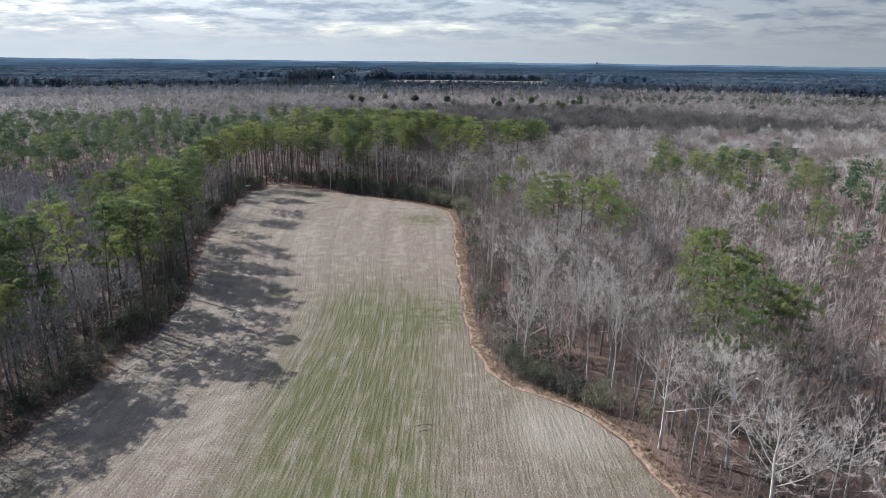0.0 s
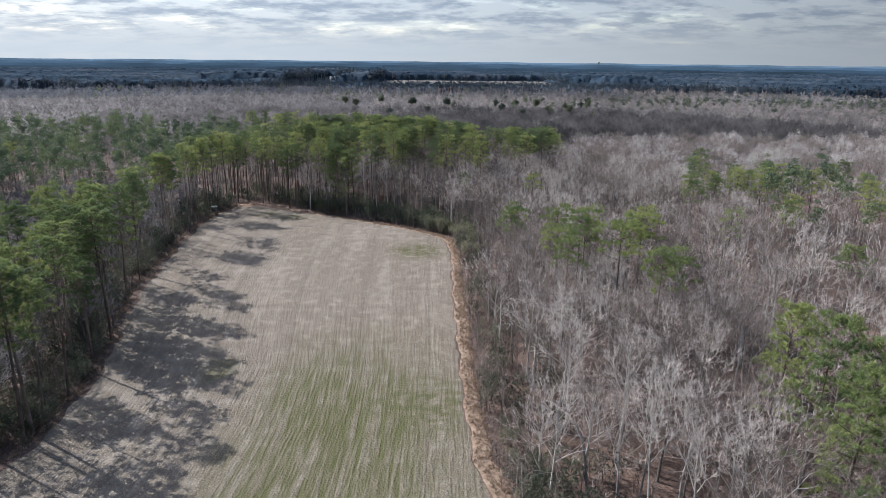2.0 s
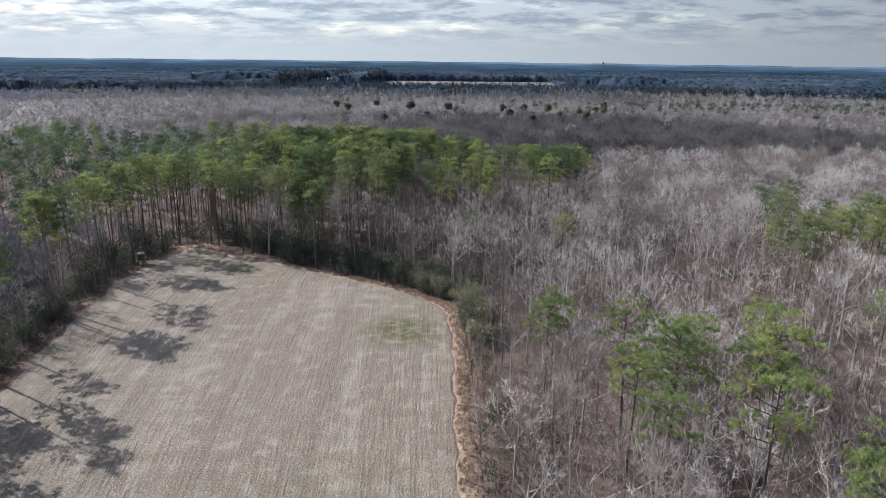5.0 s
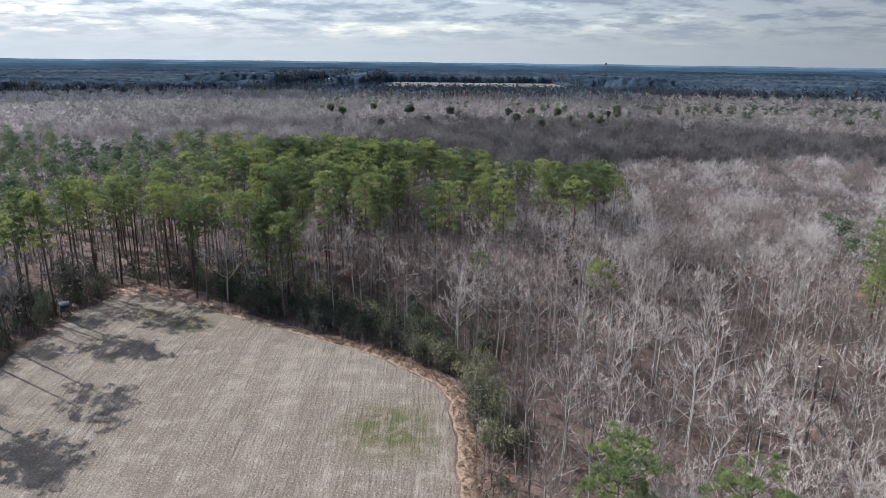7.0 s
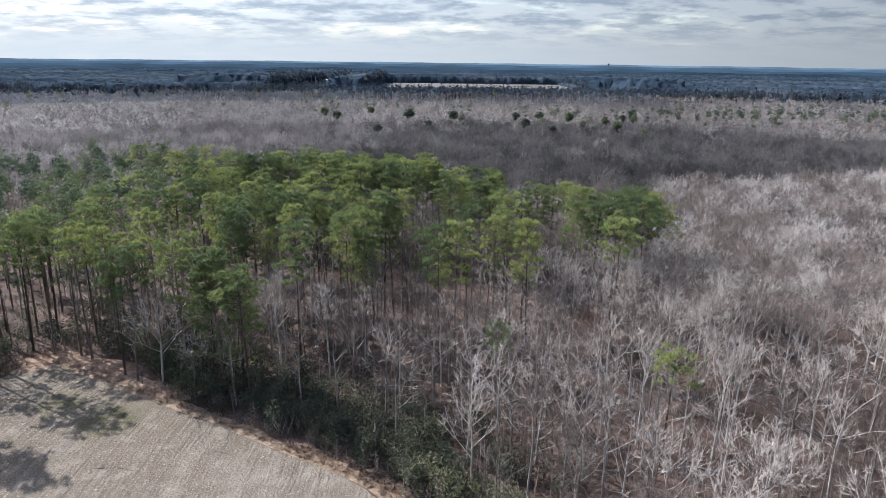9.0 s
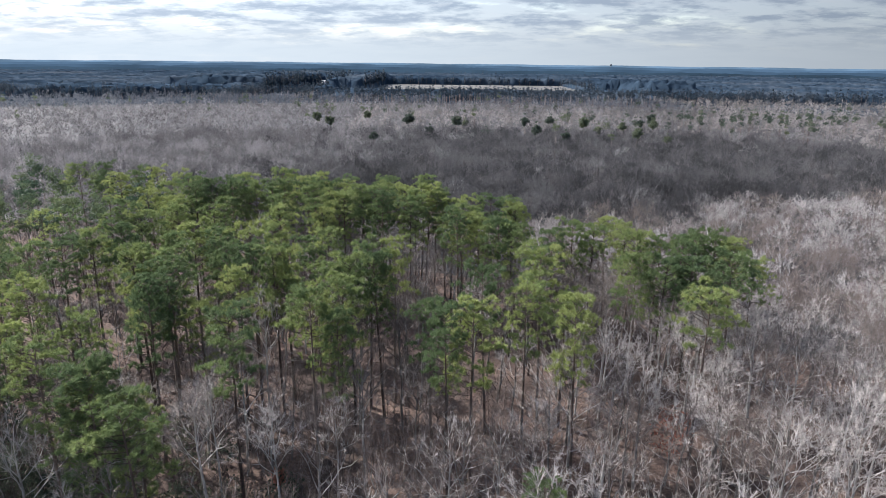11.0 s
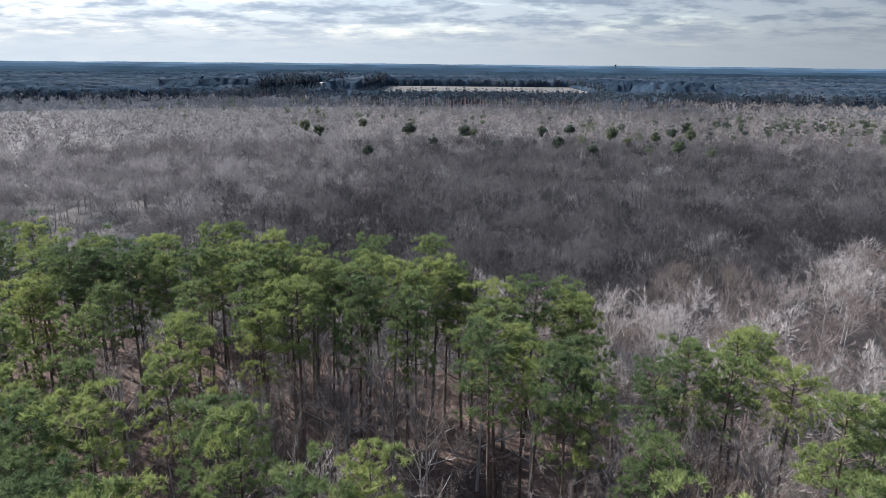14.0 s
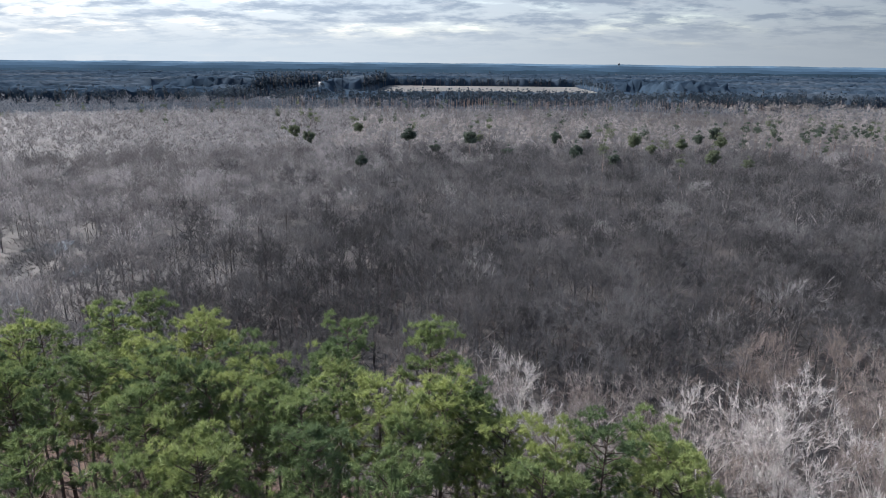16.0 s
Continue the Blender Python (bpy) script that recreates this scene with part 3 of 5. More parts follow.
def build_field():
    ys = np.concatenate([np.arange(-60, 214, 2.0), np.arange(214, 262.1, 1.0)])
    k = 64
    t = np.linspace(0, 1, k + 1)
    x = field_left(ys)[:, None] * (1 - t) + field_right(ys)[:, None] * t
    y = np.repeat(ys[:, None], k + 1, 1)
    z = 0.05 + 0.03 * np.sin(x * 2.2) * np.sin(y * 0.21)
    z[:, 0] = z[:, -1] = z[0] = z[-1] = -0.05
    v = np.column_stack([x.ravel(), y.ravel(), z.ravel()])
    i = (np.arange(len(ys) - 1)[:, None] * (k + 1) + np.arange(k)).ravel()
    f = np.concatenate([np.column_stack([i, i + 1, i + k + 2]), np.column_stack([i, i + k + 2, i + k + 1])])
    me = to_mesh("field", v, f, field_material())
    # row lines: they lie along the straight side and fan out with the other one
    wide = 5 - np.interp(v[:, 1], LEFT_Y, LEFT_X)
    u = (v[:, 0] - 5) / wide * 58
    layer = me.uv_layers.new(name="UVMap")
    layer.data.foreach_set("uv", np.column_stack([u, v[:, 1]])[f.ravel()].astype(np.float32).ravel())
    tagged(new("field", me), "harvested field with pale stubble and thin green winter wheat", "field", kind="structure")


def build_wet_ground():
    """Dark wet floor of the low woods beyond the pines; it also deepens the cloud-shadow band."""
    xs = np.linspace(-760, 760, 67)
    front = stand_back(xs) + 8 + 4 * np.sin(xs * 0.11) + 3 * np.sin(xs * 0.31)
    back = 1010 + 14 * np.sin(xs * 0.05)
    v = np.concatenate([np.column_stack([xs, front, np.full(67, 0.02)]), np.column_stack([xs, back, np.full(67, 0.02)])])
    i = np.arange(66)
    f = np.concatenate([np.column_stack([i, i + 1, i + 68]), np.column_stack([i, i + 68, i + 67])])
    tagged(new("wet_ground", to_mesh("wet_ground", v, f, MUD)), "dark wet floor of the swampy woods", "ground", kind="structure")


def build_bare_corner():
    """Reddish bare soil where the field's far corner is driven over."""
    for cx, cy, rx, ry, turn in ((-58, 259.6, 11, 3.4, -0.42), (-45, 252.6, 8, 2.2, -0.5), (-67, 260.5, 4.5, 3.4, 0.6)):
        k = 36
        a = np.arange(k) / k * 6.28318
        r = 1 + 0.16 * np.sin(3 * a + cx) + 0.12 * np.sin(5 * a + cy)
        u, w = rx * r * np.cos(a), ry * r * np.sin(a)
        c, s = math.cos(turn), math.sin(turn)
        ring = np.column_stack([cx + u * c - w * s, cy + u * s + w * c, np.full(k, 0.0)])
        v = np.concatenate([[[cx, cy, 0.19]], 0.6 * ring + 0.4 * np.array([cx, cy, 0.25]), ring])
        j = np.arange(k)
        q = (j + 1) % k
        f = np.concatenate([np.column_stack([j * 0, 1 + j, 1 + q]), np.column_stack([1 + j, 1 + k + j, 1 + k + q]), np.column_stack([1 + j, 1 + k + q, 1 + q])])
        tagged(new("bare_soil", to_mesh("bare_soil", v, f, RED_SOIL)), "reddish bare soil at the field's corner", "ground", kind="structure")


def build_far_ground():
    """Dark forest floor under the distant woods, its colour blued for haze."""
    k = 64
    a = np.arange(k) / k * 2 * math.pi
    v = np.concatenate([np.column_stack([r * np.cos(a), 150 + r * np.sin(a), np.full(k, 0.03)]) for r in (840, 1400, 2600, 4900)])
    j = np.arange(k)
    q = (j + 1) % k
    f = np.concatenate([np.concatenate([np.column_stack([j + s * k, j + s * k + k, q + s * k + k]), np.column_stack([j + s * k, q + s * k + k, q + s * k])]) for s in range(3)])
    tagged(new("far_ground", to_mesh("far_ground", v, f, HAZED_FLOOR)), "dark floor under the distant woods, tinted for haze", "ground", kind="structure")


def build_margin():
    """Strip of dry rust-coloured grass round the field, a low bank."""
    ys = np.concatenate([np.arange(40, 214, 1.5), np.arange(214, 262.1, 0.6)])
    x = field_right(ys)
    t = unit(np.column_stack([np.gradient(x), np.gradient(ys)]))
    out = np.column_stack([t[:, 1], -t[:, 0]])
    w = 1.7 + 0.25 * np.sin(ys * 0.13) + 0.2 * np.sin(ys * 0.9) + rng.uniform(-0.3, 0.3, len(ys))
    k = len(ys)
    rows = [np.column_stack([x + out[:, 0] * w * f, ys + out[:, 1] * w * f, np.full(k, z)]) for f, z in ((-0.2, -0.03), (0.1, 0.09), (0.55, 0.1), (0.9, 0.08), (1.25, -0.03))]
    v = np.concatenate(rows)
    i = np.arange(k - 1)
    f = np.concatenate([np.concatenate([np.column_stack([i + r * k, i + r * k + k, i + 1 + r * k + k]), np.column_stack([i + r * k, i + 1 + r * k + k, i + 1 + r * k])]) for r in range(4)])
    tagged(new("field_margin", to_mesh("field_margin", v, f, SEDGE)), "low bank of dry rust-coloured grass along the field", "field margin", kind="structure")


build_ground()
build_field()
build_wet_ground()
build_margin()
build_bare_corner()
build_far_ground()


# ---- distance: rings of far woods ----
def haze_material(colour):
    """Woods so far off that air alone gives them their colour: haze painted as a glow."""
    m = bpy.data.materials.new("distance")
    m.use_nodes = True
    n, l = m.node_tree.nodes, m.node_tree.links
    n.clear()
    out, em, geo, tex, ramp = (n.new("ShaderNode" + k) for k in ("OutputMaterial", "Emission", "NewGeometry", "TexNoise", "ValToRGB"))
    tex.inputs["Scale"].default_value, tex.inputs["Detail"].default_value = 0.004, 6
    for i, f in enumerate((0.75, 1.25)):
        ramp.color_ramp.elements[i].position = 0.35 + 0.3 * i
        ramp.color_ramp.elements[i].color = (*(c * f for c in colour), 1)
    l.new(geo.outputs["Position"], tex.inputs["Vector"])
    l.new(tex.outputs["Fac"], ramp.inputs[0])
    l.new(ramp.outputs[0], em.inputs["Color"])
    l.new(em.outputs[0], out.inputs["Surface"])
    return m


def build_distance():
    # Each farther ring glows bluer and brighter, as haze would make it.
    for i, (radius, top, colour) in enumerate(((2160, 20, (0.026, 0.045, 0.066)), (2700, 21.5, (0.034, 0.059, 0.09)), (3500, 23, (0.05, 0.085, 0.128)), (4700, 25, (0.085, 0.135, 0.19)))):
        k = 1600
        a = np.arange(k) / k * 2 * math.pi
        h = top + rng.uniform(-0.8, 0.8, k) + 1.2 * np.sin(a * 37 + i) + 0.8 * np.sin(a * 91 + 2 * i)
        lo = np.column_stack([radius * np.cos(a), 150 + radius * np.sin(a), np.full(k, -1.0)])
        hi = np.column_stack([(radius + 14) * np.cos(a), 150 + (radius + 14) * np.sin(a), h])
        back = np.column_stack([(radius + 90) * np.cos(a), 150 + (radius + 90) * np.sin(a), h - 3])
        v = np.concatenate([lo, hi, back])
        j = np.arange(k)
        q = (j + 1) % k
        f = np.concatenate([np.column_stack([j + s, q + s, q + s + k]) for s in (0, k)] + [np.column_stack([j + s, q + s + k, j + s + k]) for s in (0, k)])
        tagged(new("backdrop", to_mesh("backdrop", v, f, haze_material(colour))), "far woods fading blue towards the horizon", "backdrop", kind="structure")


build_distance()


# ---- kinds of trees: each gives a mesh of trunk and limbs and a mesh of the crown ----
def stem(soup, h, r, lean=0.03, n=5, segs=5):
    z = np.linspace(0, 1, segs + 1)
    wob = np.cumsum(rng.normal(0, lean * h / segs * 0.5, (segs + 1, 2)), axis=0)
    wob -= wob[0]
    path = np.column_stack([wob, z * h])
    path[0, 2] = -0.3
    tube(soup, path, r * (1 - z) ** 0.8 + 0.03, n)
    return lambda s: np.array([np.interp(s, z, path[:, i]) for i in range(3)])


def pine_meshes(h=24.0, crown_from=0.58, spread=3.1, lobes=36, tufts=10, needles=34, tuft=0.43, width=0.058, size=0.95, stubs=9, r=0.2):
    """A tall pine: upswept limbs, each with a flat-bottomed lobe of needle tufts, and gaps between the lobes."""
    wood, leaf = Soup(), Soup()
    at = stem(wood, h, r, 0.02)
    for i in range(stubs):
        az = rng.uniform(0, 6.283)
        spikes(wood, at(rng.uniform(0.5 * crown_from, crown_from + 0.1)), [[math.cos(az), math.sin(az), rng.uniform(-0.1, 0.3)]], rng.uniform(0.8, 2.4), 0.09)
    centres, outs = [], []
    bulge = rng.uniform(0.25, 0.5)
    for i in range(lobes):
        q = (i + rng.uniform(0, 0.9)) / lobes
        s = crown_from + (0.97 - crown_from) * q ** 0.9
        shape = math.sqrt(max(0.0, 1 - (abs(q - bulge) / (0.85 if q > bulge else 0.6)) ** 2.2))
        reach = spread * max(0.15, shape) * rng.uniform(0.45, 1.15)
        if q < 0.22 and rng.random() < 0.35:
            continue
        az = i * 2.4 + rng.uniform(-0.7, 0.7)
        d = unit(np.array([math.cos(az), math.sin(az), rng.uniform(-0.1, 0.3) + 0.6 * q]))
        p0 = at(s)
        bend = p0 + d * reach * 0.6
        end = bend + unit(d + np.array([0, 0, 0.45])) * reach * 0.4
        tube(wood, [p0, bend, end], [0.06, 0.038, 0.014], 3)
        big = size * rng.uniform(0.75, 1.3) * (0.75 + 0.12 * reach)
        u = ball(tufts)
        u[:, 2] = np.abs(u[:, 2]) * 0.95 - 0.18
        c = end + u * np.array([big, big, big * 0.62]) * rng.uniform(0.55, 1.0, (tufts, 1))
        centres.append(c), outs.append(u)
        spikes(wood, np.repeat(end[None], tufts // 2, 0), c[:tufts // 2] - end, np.linalg.norm(c[:tufts // 2] - end, axis=1), 0.03)
    top = at(0.985)
    u = ball(tufts)
    u[:, 2] = np.abs(u[:, 2])
    centres.append(top + u * np.array([0.55, 0.55, 0.6])), outs.append(u)
    c, u = np.concatenate(centres), np.concatenate(outs)
    k = len(c)
    sz = np.repeat(rng.uniform(0.75, 1.3, k), needles)
    d = ball(k * needles) + np.repeat(u, needles, axis=0) * 0.55 + np.array([0, 0, 0.4])
    twigs_of(leaf, np.repeat(c, needles, axis=0) + rng.normal(0, 0.07, (k * needles, 3)), d, tuft * sz * rng.uniform(0.65, 1.15, k * needles), width * sz)
    return wood, leaf


def bare_meshes(h=18.0, r=0.15, fork=0.33, top=0.72, limbs=12, first=3.1, angle=0.66, splay=0.92, levels=4, shrink=0.74, up=0.13, fan=10, twig=0.7, twig_width=0.03, side=0.45):
    """A leafless tree that divides again and again: a crooked stem, limbs off it, and twigs in fans at the ends."""
    wood, fine = Soup(), Soup()
    at = stem(wood, h * top, r, 0.07)
    lift = np.array([0, 0, 1.0])
    sp, sd, sl, sw, tp, td, tl = [], [], [], [], [], [], []

    def branch(p, d, length, radius, level):
        mid = p + d * length * 0.5 + rng.normal(0, 0.05, 3) * length
        d2 = unit(d + lift * up * 0.6 + rng.normal(0, 0.1, 3))
        end = mid + d2 * length * 0.5
        if level <= 2:
            tube(wood, [p, mid, end], [radius, radius * 0.85, radius * 0.66], 3)
        else:
            sp.append(p), sd.append(end - p), sl.append(np.linalg.norm(end - p)), sw.append(max(0.03, radius * 1.7))
        if level >= levels - 1:
            for j in range(fan if level == levels else max(2, fan // 3)):
                f = rng.uniform(0.15, 1.0)
                tp.append(p + (end - p) * f), td.append(unit(d2 + rng.normal(0, 0.5, 3) + lift * up * 0.5)), tl.append(twig * rng.uniform(0.5, 1.25))
        if level >= levels:
            return
        turn = rng.uniform(0, 6.283)
        for j in range(2):
            u, w = sides(d2[None])
            a = turn + j * math.pi + rng.uniform(-0.5, 0.5)
            bend = angle * rng.uniform(0.55, 1.25) * (0.6 if j == 0 else 1.0)
            nd = unit(d2 * math.cos(bend) + (u[0] * math.cos(a) + w[0] * math.sin(a)) * math.sin(bend) + lift * up)
            branch(end, nd, length * shrink * rng.uniform(0.8, 1.15), radius * 0.66, level + 1)
        if rng.random() < side:
            nd = unit(d + rng.normal(0, 0.6, 3) + lift * up)
            branch(mid, nd, length * shrink * rng.uniform(0.6, 0.95), radius * 0.5, level + 1)

    for i in range(limbs):
        q = (i + rng.uniform(0, 0.8)) / limbs
        az = i * 2.4 + rng.uniform(-0.5, 0.5)
        out = splay * (1.15 - 0.65 * q) * rng.uniform(0.75, 1.2)
        d = np.array([math.cos(az) * math.sin(out), math.sin(az) * math.sin(out), math.cos(out)])
        branch(at((fork + (1 - fork) * q)), d, first * (1.15 - 0.5 * q) * rng.uniform(0.75, 1.2), r * (0.46 - 0.22 * q), 1 if q < 0.75 else 2)
    branch(at(1.0), unit(np.array([rng.normal(0, 0.2), rng.normal(0, 0.2), 1])), first * 0.7, r * 0.3, 2)
    if sp:
        spikes(fine, np.array(sp), np.array(sd), np.array(sl), np.array(sw))
    twigs_of(fine, np.array(tp), np.array(td), np.array(tl), twig_width)
    return wood, fine


def light_bare(h=18.0, wide=2.6, tall=0.34, centre=0.68, limbs=8, twigs=90, length=1.8, width=0.11, up=0.5):
    """A leafless tree for the middle distance."""
    wood, fine = Soup(), Soup()
    if not limbs:
        spikes(wood, [[0, 0, -0.3]], [[rng.normal(0, 0.03), rng.normal(0, 0.03), 1]], h * 0.62, 0.16)
    else:
        tube(wood, [(0, 0, -0.3), (rng.normal(0, 0.25), rng.normal(0, 0.25), h * 0.5), (rng.normal(0, 0.4), rng.normal(0, 0.4), h * 0.85)], [0.11, 0.08, 0.03], 3)
    if limbs:
        az = np.arange(limbs) * 2.4 + rng.uniform(-0.5, 0.5, limbs)
        s = rng.uniform(centre - tall, centre + tall * 0.4, limbs) * h
        out = rng.uniform(0.5, 1.1, limbs) * wide
        d = np.column_stack([np.cos(az) * out, np.sin(az) * out, rng.uniform(0.2, 0.34, limbs) * tall * 2 * h])
        spikes(wood, np.column_stack([np.zeros((limbs, 2)), s]), d, np.linalg.norm(d, axis=1) * 0.85, 0.11)
    # twigs in fans, a fan at the end of each branch of the crown
    k = max(6, twigs // 12)
    fans = ball(k)
    fans[:, 2] = np.abs(fans[:, 2]) * 0.9 - 0.25 * (rng.random(k) < 0.35)
    fans *= rng.uniform(0.5, 1.0, (k, 1)) * np.array([wide, wide, tall * h])
    fans[:, 2] += (centre - 0.1) * h
    hub = np.array([0, 0, (centre - 0.3) * h])
    i = np.arange(twigs) % k
    d = unit(fans[i] - hub)
    p = fans[i] + rng.normal(0, 1, (twigs, 3)) * wide * 0.11
    twigs_of(fine, p - d * length * 0.5, d + rng.normal(0, 0.55, (twigs, 3)) + np.array([0, 0, up]), rng.uniform(0.5, 1.2, twigs) * length, width)
    return wood, fine


def light_pine(h=21.0, count=40, wide=2.3, length=1.5, width=0.9, lumps=9, centre=0.8, tall=2.8):
    """A pine for the middle distance: a crown of lumps on a pole."""
    wood, fine = Soup(), Soup()
    spikes(wood, [[0, 0, -0.3]], [[0, 0, 1]], h * 0.95, 0.42)
    lump = ball(lumps) * np.array([wide, wide, tall]) * rng.uniform(0.3, 0.8, (lumps, 1)) + np.array([0, 0, h * centre])
    lump = np.concatenate([lump, [[0, 0, h * 0.955]]])
    b = ball(count)
    b[:, 2] = b[:, 2] * 0.8 + 0.2
    c = lump[np.arange(count) % len(lump)] + b * rng.uniform(0.5, 1.0, (count, 1)) * np.array([1.25, 1.25, 0.85])
    plates(fine, c, b + rng.normal(0, 0.3, b.shape), rng.uniform(0.7, 1.2, count) * length, width)
    return wood, fine


def shrub_meshes(h=3.0, stems=9, leaves=340, leaf=0.22, spread=1.0):
    """An evergreen bush: stems and many small leaves in lumps."""
    wood, fine = Soup(), Soup()
    az = rng.uniform(0, 6.283, stems)
    d = np.column_stack([np.cos(az) * 0.5 * spread, np.sin(az) * 0.5 * spread, np.ones(stems)])
    spikes(wood, np.column_stack([rng.normal(0, 0.15, (stems, 2)), np.full(stems, -0.1)]), d, h * rng.uniform(0.6, 0.95, stems), 0.07)
    lumps = 9
    c = ball(lumps) * np.array([h * 0.34 * spread, h * 0.34 * spread, h * 0.33]) + np.array([0, 0, h * 0.52])
    b = ball(leaves)
    p = c[np.arange(leaves) % lumps] + b * rng.uniform(0.3, 1, (leaves, 1)) * h * 0.22
    p[:, 2] = np.maximum(p[:, 2], 0.1)
    blades(fine, p, b + rng.normal(0, 0.5, (leaves, 3)), leaf * rng.uniform(0.7, 1.3, leaves), leaf * 0.62)
    return wood, fine


def sapling(h=5.0, twigs=26, width=0.07, up=0.9):
    wood, fine = Soup(), Soup()
    spikes(wood, [[0, 0, -0.2]], [[rng.normal(0, 0.06), rng.normal(0, 0.06), 1]], h, 0.1)
    z = rng.uniform(0.15, 0.9, twigs) * h
    d = ball(twigs) + np.array([0, 0, up])
    twigs_of(fine, np.column_stack([np.zeros((twigs, 2)), z]), d, rng.uniform(0.25, 0.5, twigs) * h * (1.15 - z / h), width)
    return wood, fine


def tuft(h=0.9, count=7, width=0.16):
    wood, fine = Soup(), Soup()
    d = ball(count) * 0.6 + np.array([0, 0, 1])
    twigs_of(fine, np.column_stack([rng.normal(0, 0.12, (count, 2)), np.zeros(count)]), d, h * rng.uniform(0.6, 1.1, count), width)
    return fine, fine


# ---- planting ----
def plant(meshes, places, sizes, name, label, category, group, crown_label="", trunk_name="trunk", crown_name="crown"):
    """Each place gets a thing of its own; alike things share their meshes."""
    for (x, y), size in zip(places, sizes):
        trunk, crown, h0 = meshes[rng.integers(len(meshes))]
        s = size / h0
        root = new(name)
        root.empty_display_size = 0.5
        for pname, me, plabel in ((trunk_name, trunk, ""), (crown_name, crown, crown_label)):
            o = new(pname, me)
            o.parent = root
            tagged(o, plabel)
        tagged(root, label, category, group)
        wide = s ** 0.6 * rng.uniform(0.88, 1.15)
        root.matrix_basis = pose(x, y, 0, rng.uniform(-2.5, 2.5), rng.uniform(-2.5, 2.5), rng.uniform(0, 360)) @ Matrix.Diagonal((wide, wide * rng.uniform(0.9, 1.1), s, 1))


def joined(name, templates, part_i, pick, turn, tone, places, sizes, mat):
    vs, fs, ts, n = [], [], [], 0
    for k, (soups, h0) in enumerate(templates):
        sel = np.where(pick == k)[0]
        if not len(sel):
            continue
        v, f = soups[part_i].arrays()
        s = (sizes[sel] / h0)[:, None]
        wid = s ** 0.7
        c, sn = np.cos(turn[sel])[:, None], np.sin(turn[sel])[:, None]
        out = np.empty((len(sel), len(v), 3), np.float32)
        out[..., 0] = (v[:, 0] * c - v[:, 1] * sn) * wid + places[sel, 0:1]
        out[..., 1] = (v[:, 0] * sn + v[:, 1] * c) * wid + places[sel, 1:2]
        out[..., 2] = v[:, 2] * s
        vs.append(out.reshape(-1, 3))
        fs.append((f[None] + (np.arange(len(sel)) * len(v))[:, None, None] + n).reshape(-1, 3))
        ts.append(np.repeat(tone[sel], len(v)))
        n += len(sel) * len(v)
    return to_mesh(name, np.concatenate(vs), np.concatenate(fs), mat, np.concatenate(ts))


def woods(name, templates, places, sizes, mats, label, category="woods", parts=("trunks", "crowns")):
    """Plants too many to count, joined into one mesh for the wood and one for the crowns."""
    k = len(places)
    if not k:
        return
    root = tagged(new(name), label, category, kind="stuff")
    pick, turn, tone = rng.integers(len(templates), size=k), rng.uniform(0, 6.283, k), rng.random(k)
    for i, (pname, mat) in enumerate(zip(parts, mats)):
        if mat is None:
            continue
        o = new(pname, joined(name, templates, i, pick, turn, tone, places, sizes, mat))
        o.parent = root
        o["kind"] = "stuff"


def kinds(maker, variants, mats, h, **kw):
    out = []
    for i in range(variants):
        wood, fine = maker(h=h, **kw)
        out.append((wood.mesh("trunk", mats[0]), fine.mesh("crown", mats[1]), h))
    return out


def loose(maker, variants, h, **kw):
    return [(maker(h=h, **kw), h) for i in range(variants)]


PINES = kinds(pine_meshes, 5, (PINE_BARK, NEEDLE), 24.0) + kinds(pine_meshes, 3, (PINE_BARK, NEEDLE), 23.0, crown_from=0.64, spread=3.3, lobes=30) \
    + kinds(pine_meshes, 3, (PINE_BARK, NEEDLE), 22.0, crown_from=0.5, spread=2.8, lobes=40)
UMBRELLA_PINES = kinds(pine_meshes, 4, (PINE_BARK, NEEDLE), 21.0, crown_from=0.7, spread=3.7, lobes=24, size=0.85)
LOW_PINES = kinds(pine_meshes, 3, (PINE_BARK, NEEDLE), 20.0, crown_from=0.22, spread=3.1, lobes=58)
SPREAD_PALES = kinds(bare_meshes, 4, (PALE_BARK, PALE_TWIG), 16.0, fork=0.42, top=0.6, limbs=7, first=3.1, splay=0.85, levels=5, shrink=0.76, r=0.17, fan=9, twig=0.8)
PALES = kinds(bare_meshes, 4, (PALE_BARK, PALE_TWIG), 17.0, fork=0.42, r=0.15, fan=12) + SPREAD_PALES[:2] \
    + kinds(bare_meshes, 5, (PALE_BARK, PALE_TWIG), 18.0, fork=0.55, top=0.85, limbs=9, first=2.3, splay=0.65, levels=4, r=0.14, fan=14)
BACKLIT_GREYS = kinds(bare_meshes, 5, (BROWN_BARK, BACKLIT_TWIG), 17.0)
DOME = dict(fork=0.35, top=0.45, limbs=6, first=2.5, splay=0.9, shrink=0.77, r=0.16, up=0.15)
SHADED_WET_DOMES = kinds(bare_meshes, 6, (BROWN_BARK, SHADED_BROWN_TWIG), 12.0, levels=5, fan=12, twig=0.9, side=0.35, twig_width=0.04, **DOME)
DOMES = kinds(bare_meshes, 7, (PALE_BARK, DOME_TWIG), 12.0, levels=5, fan=12, twig=0.9, side=0.4, **DOME)

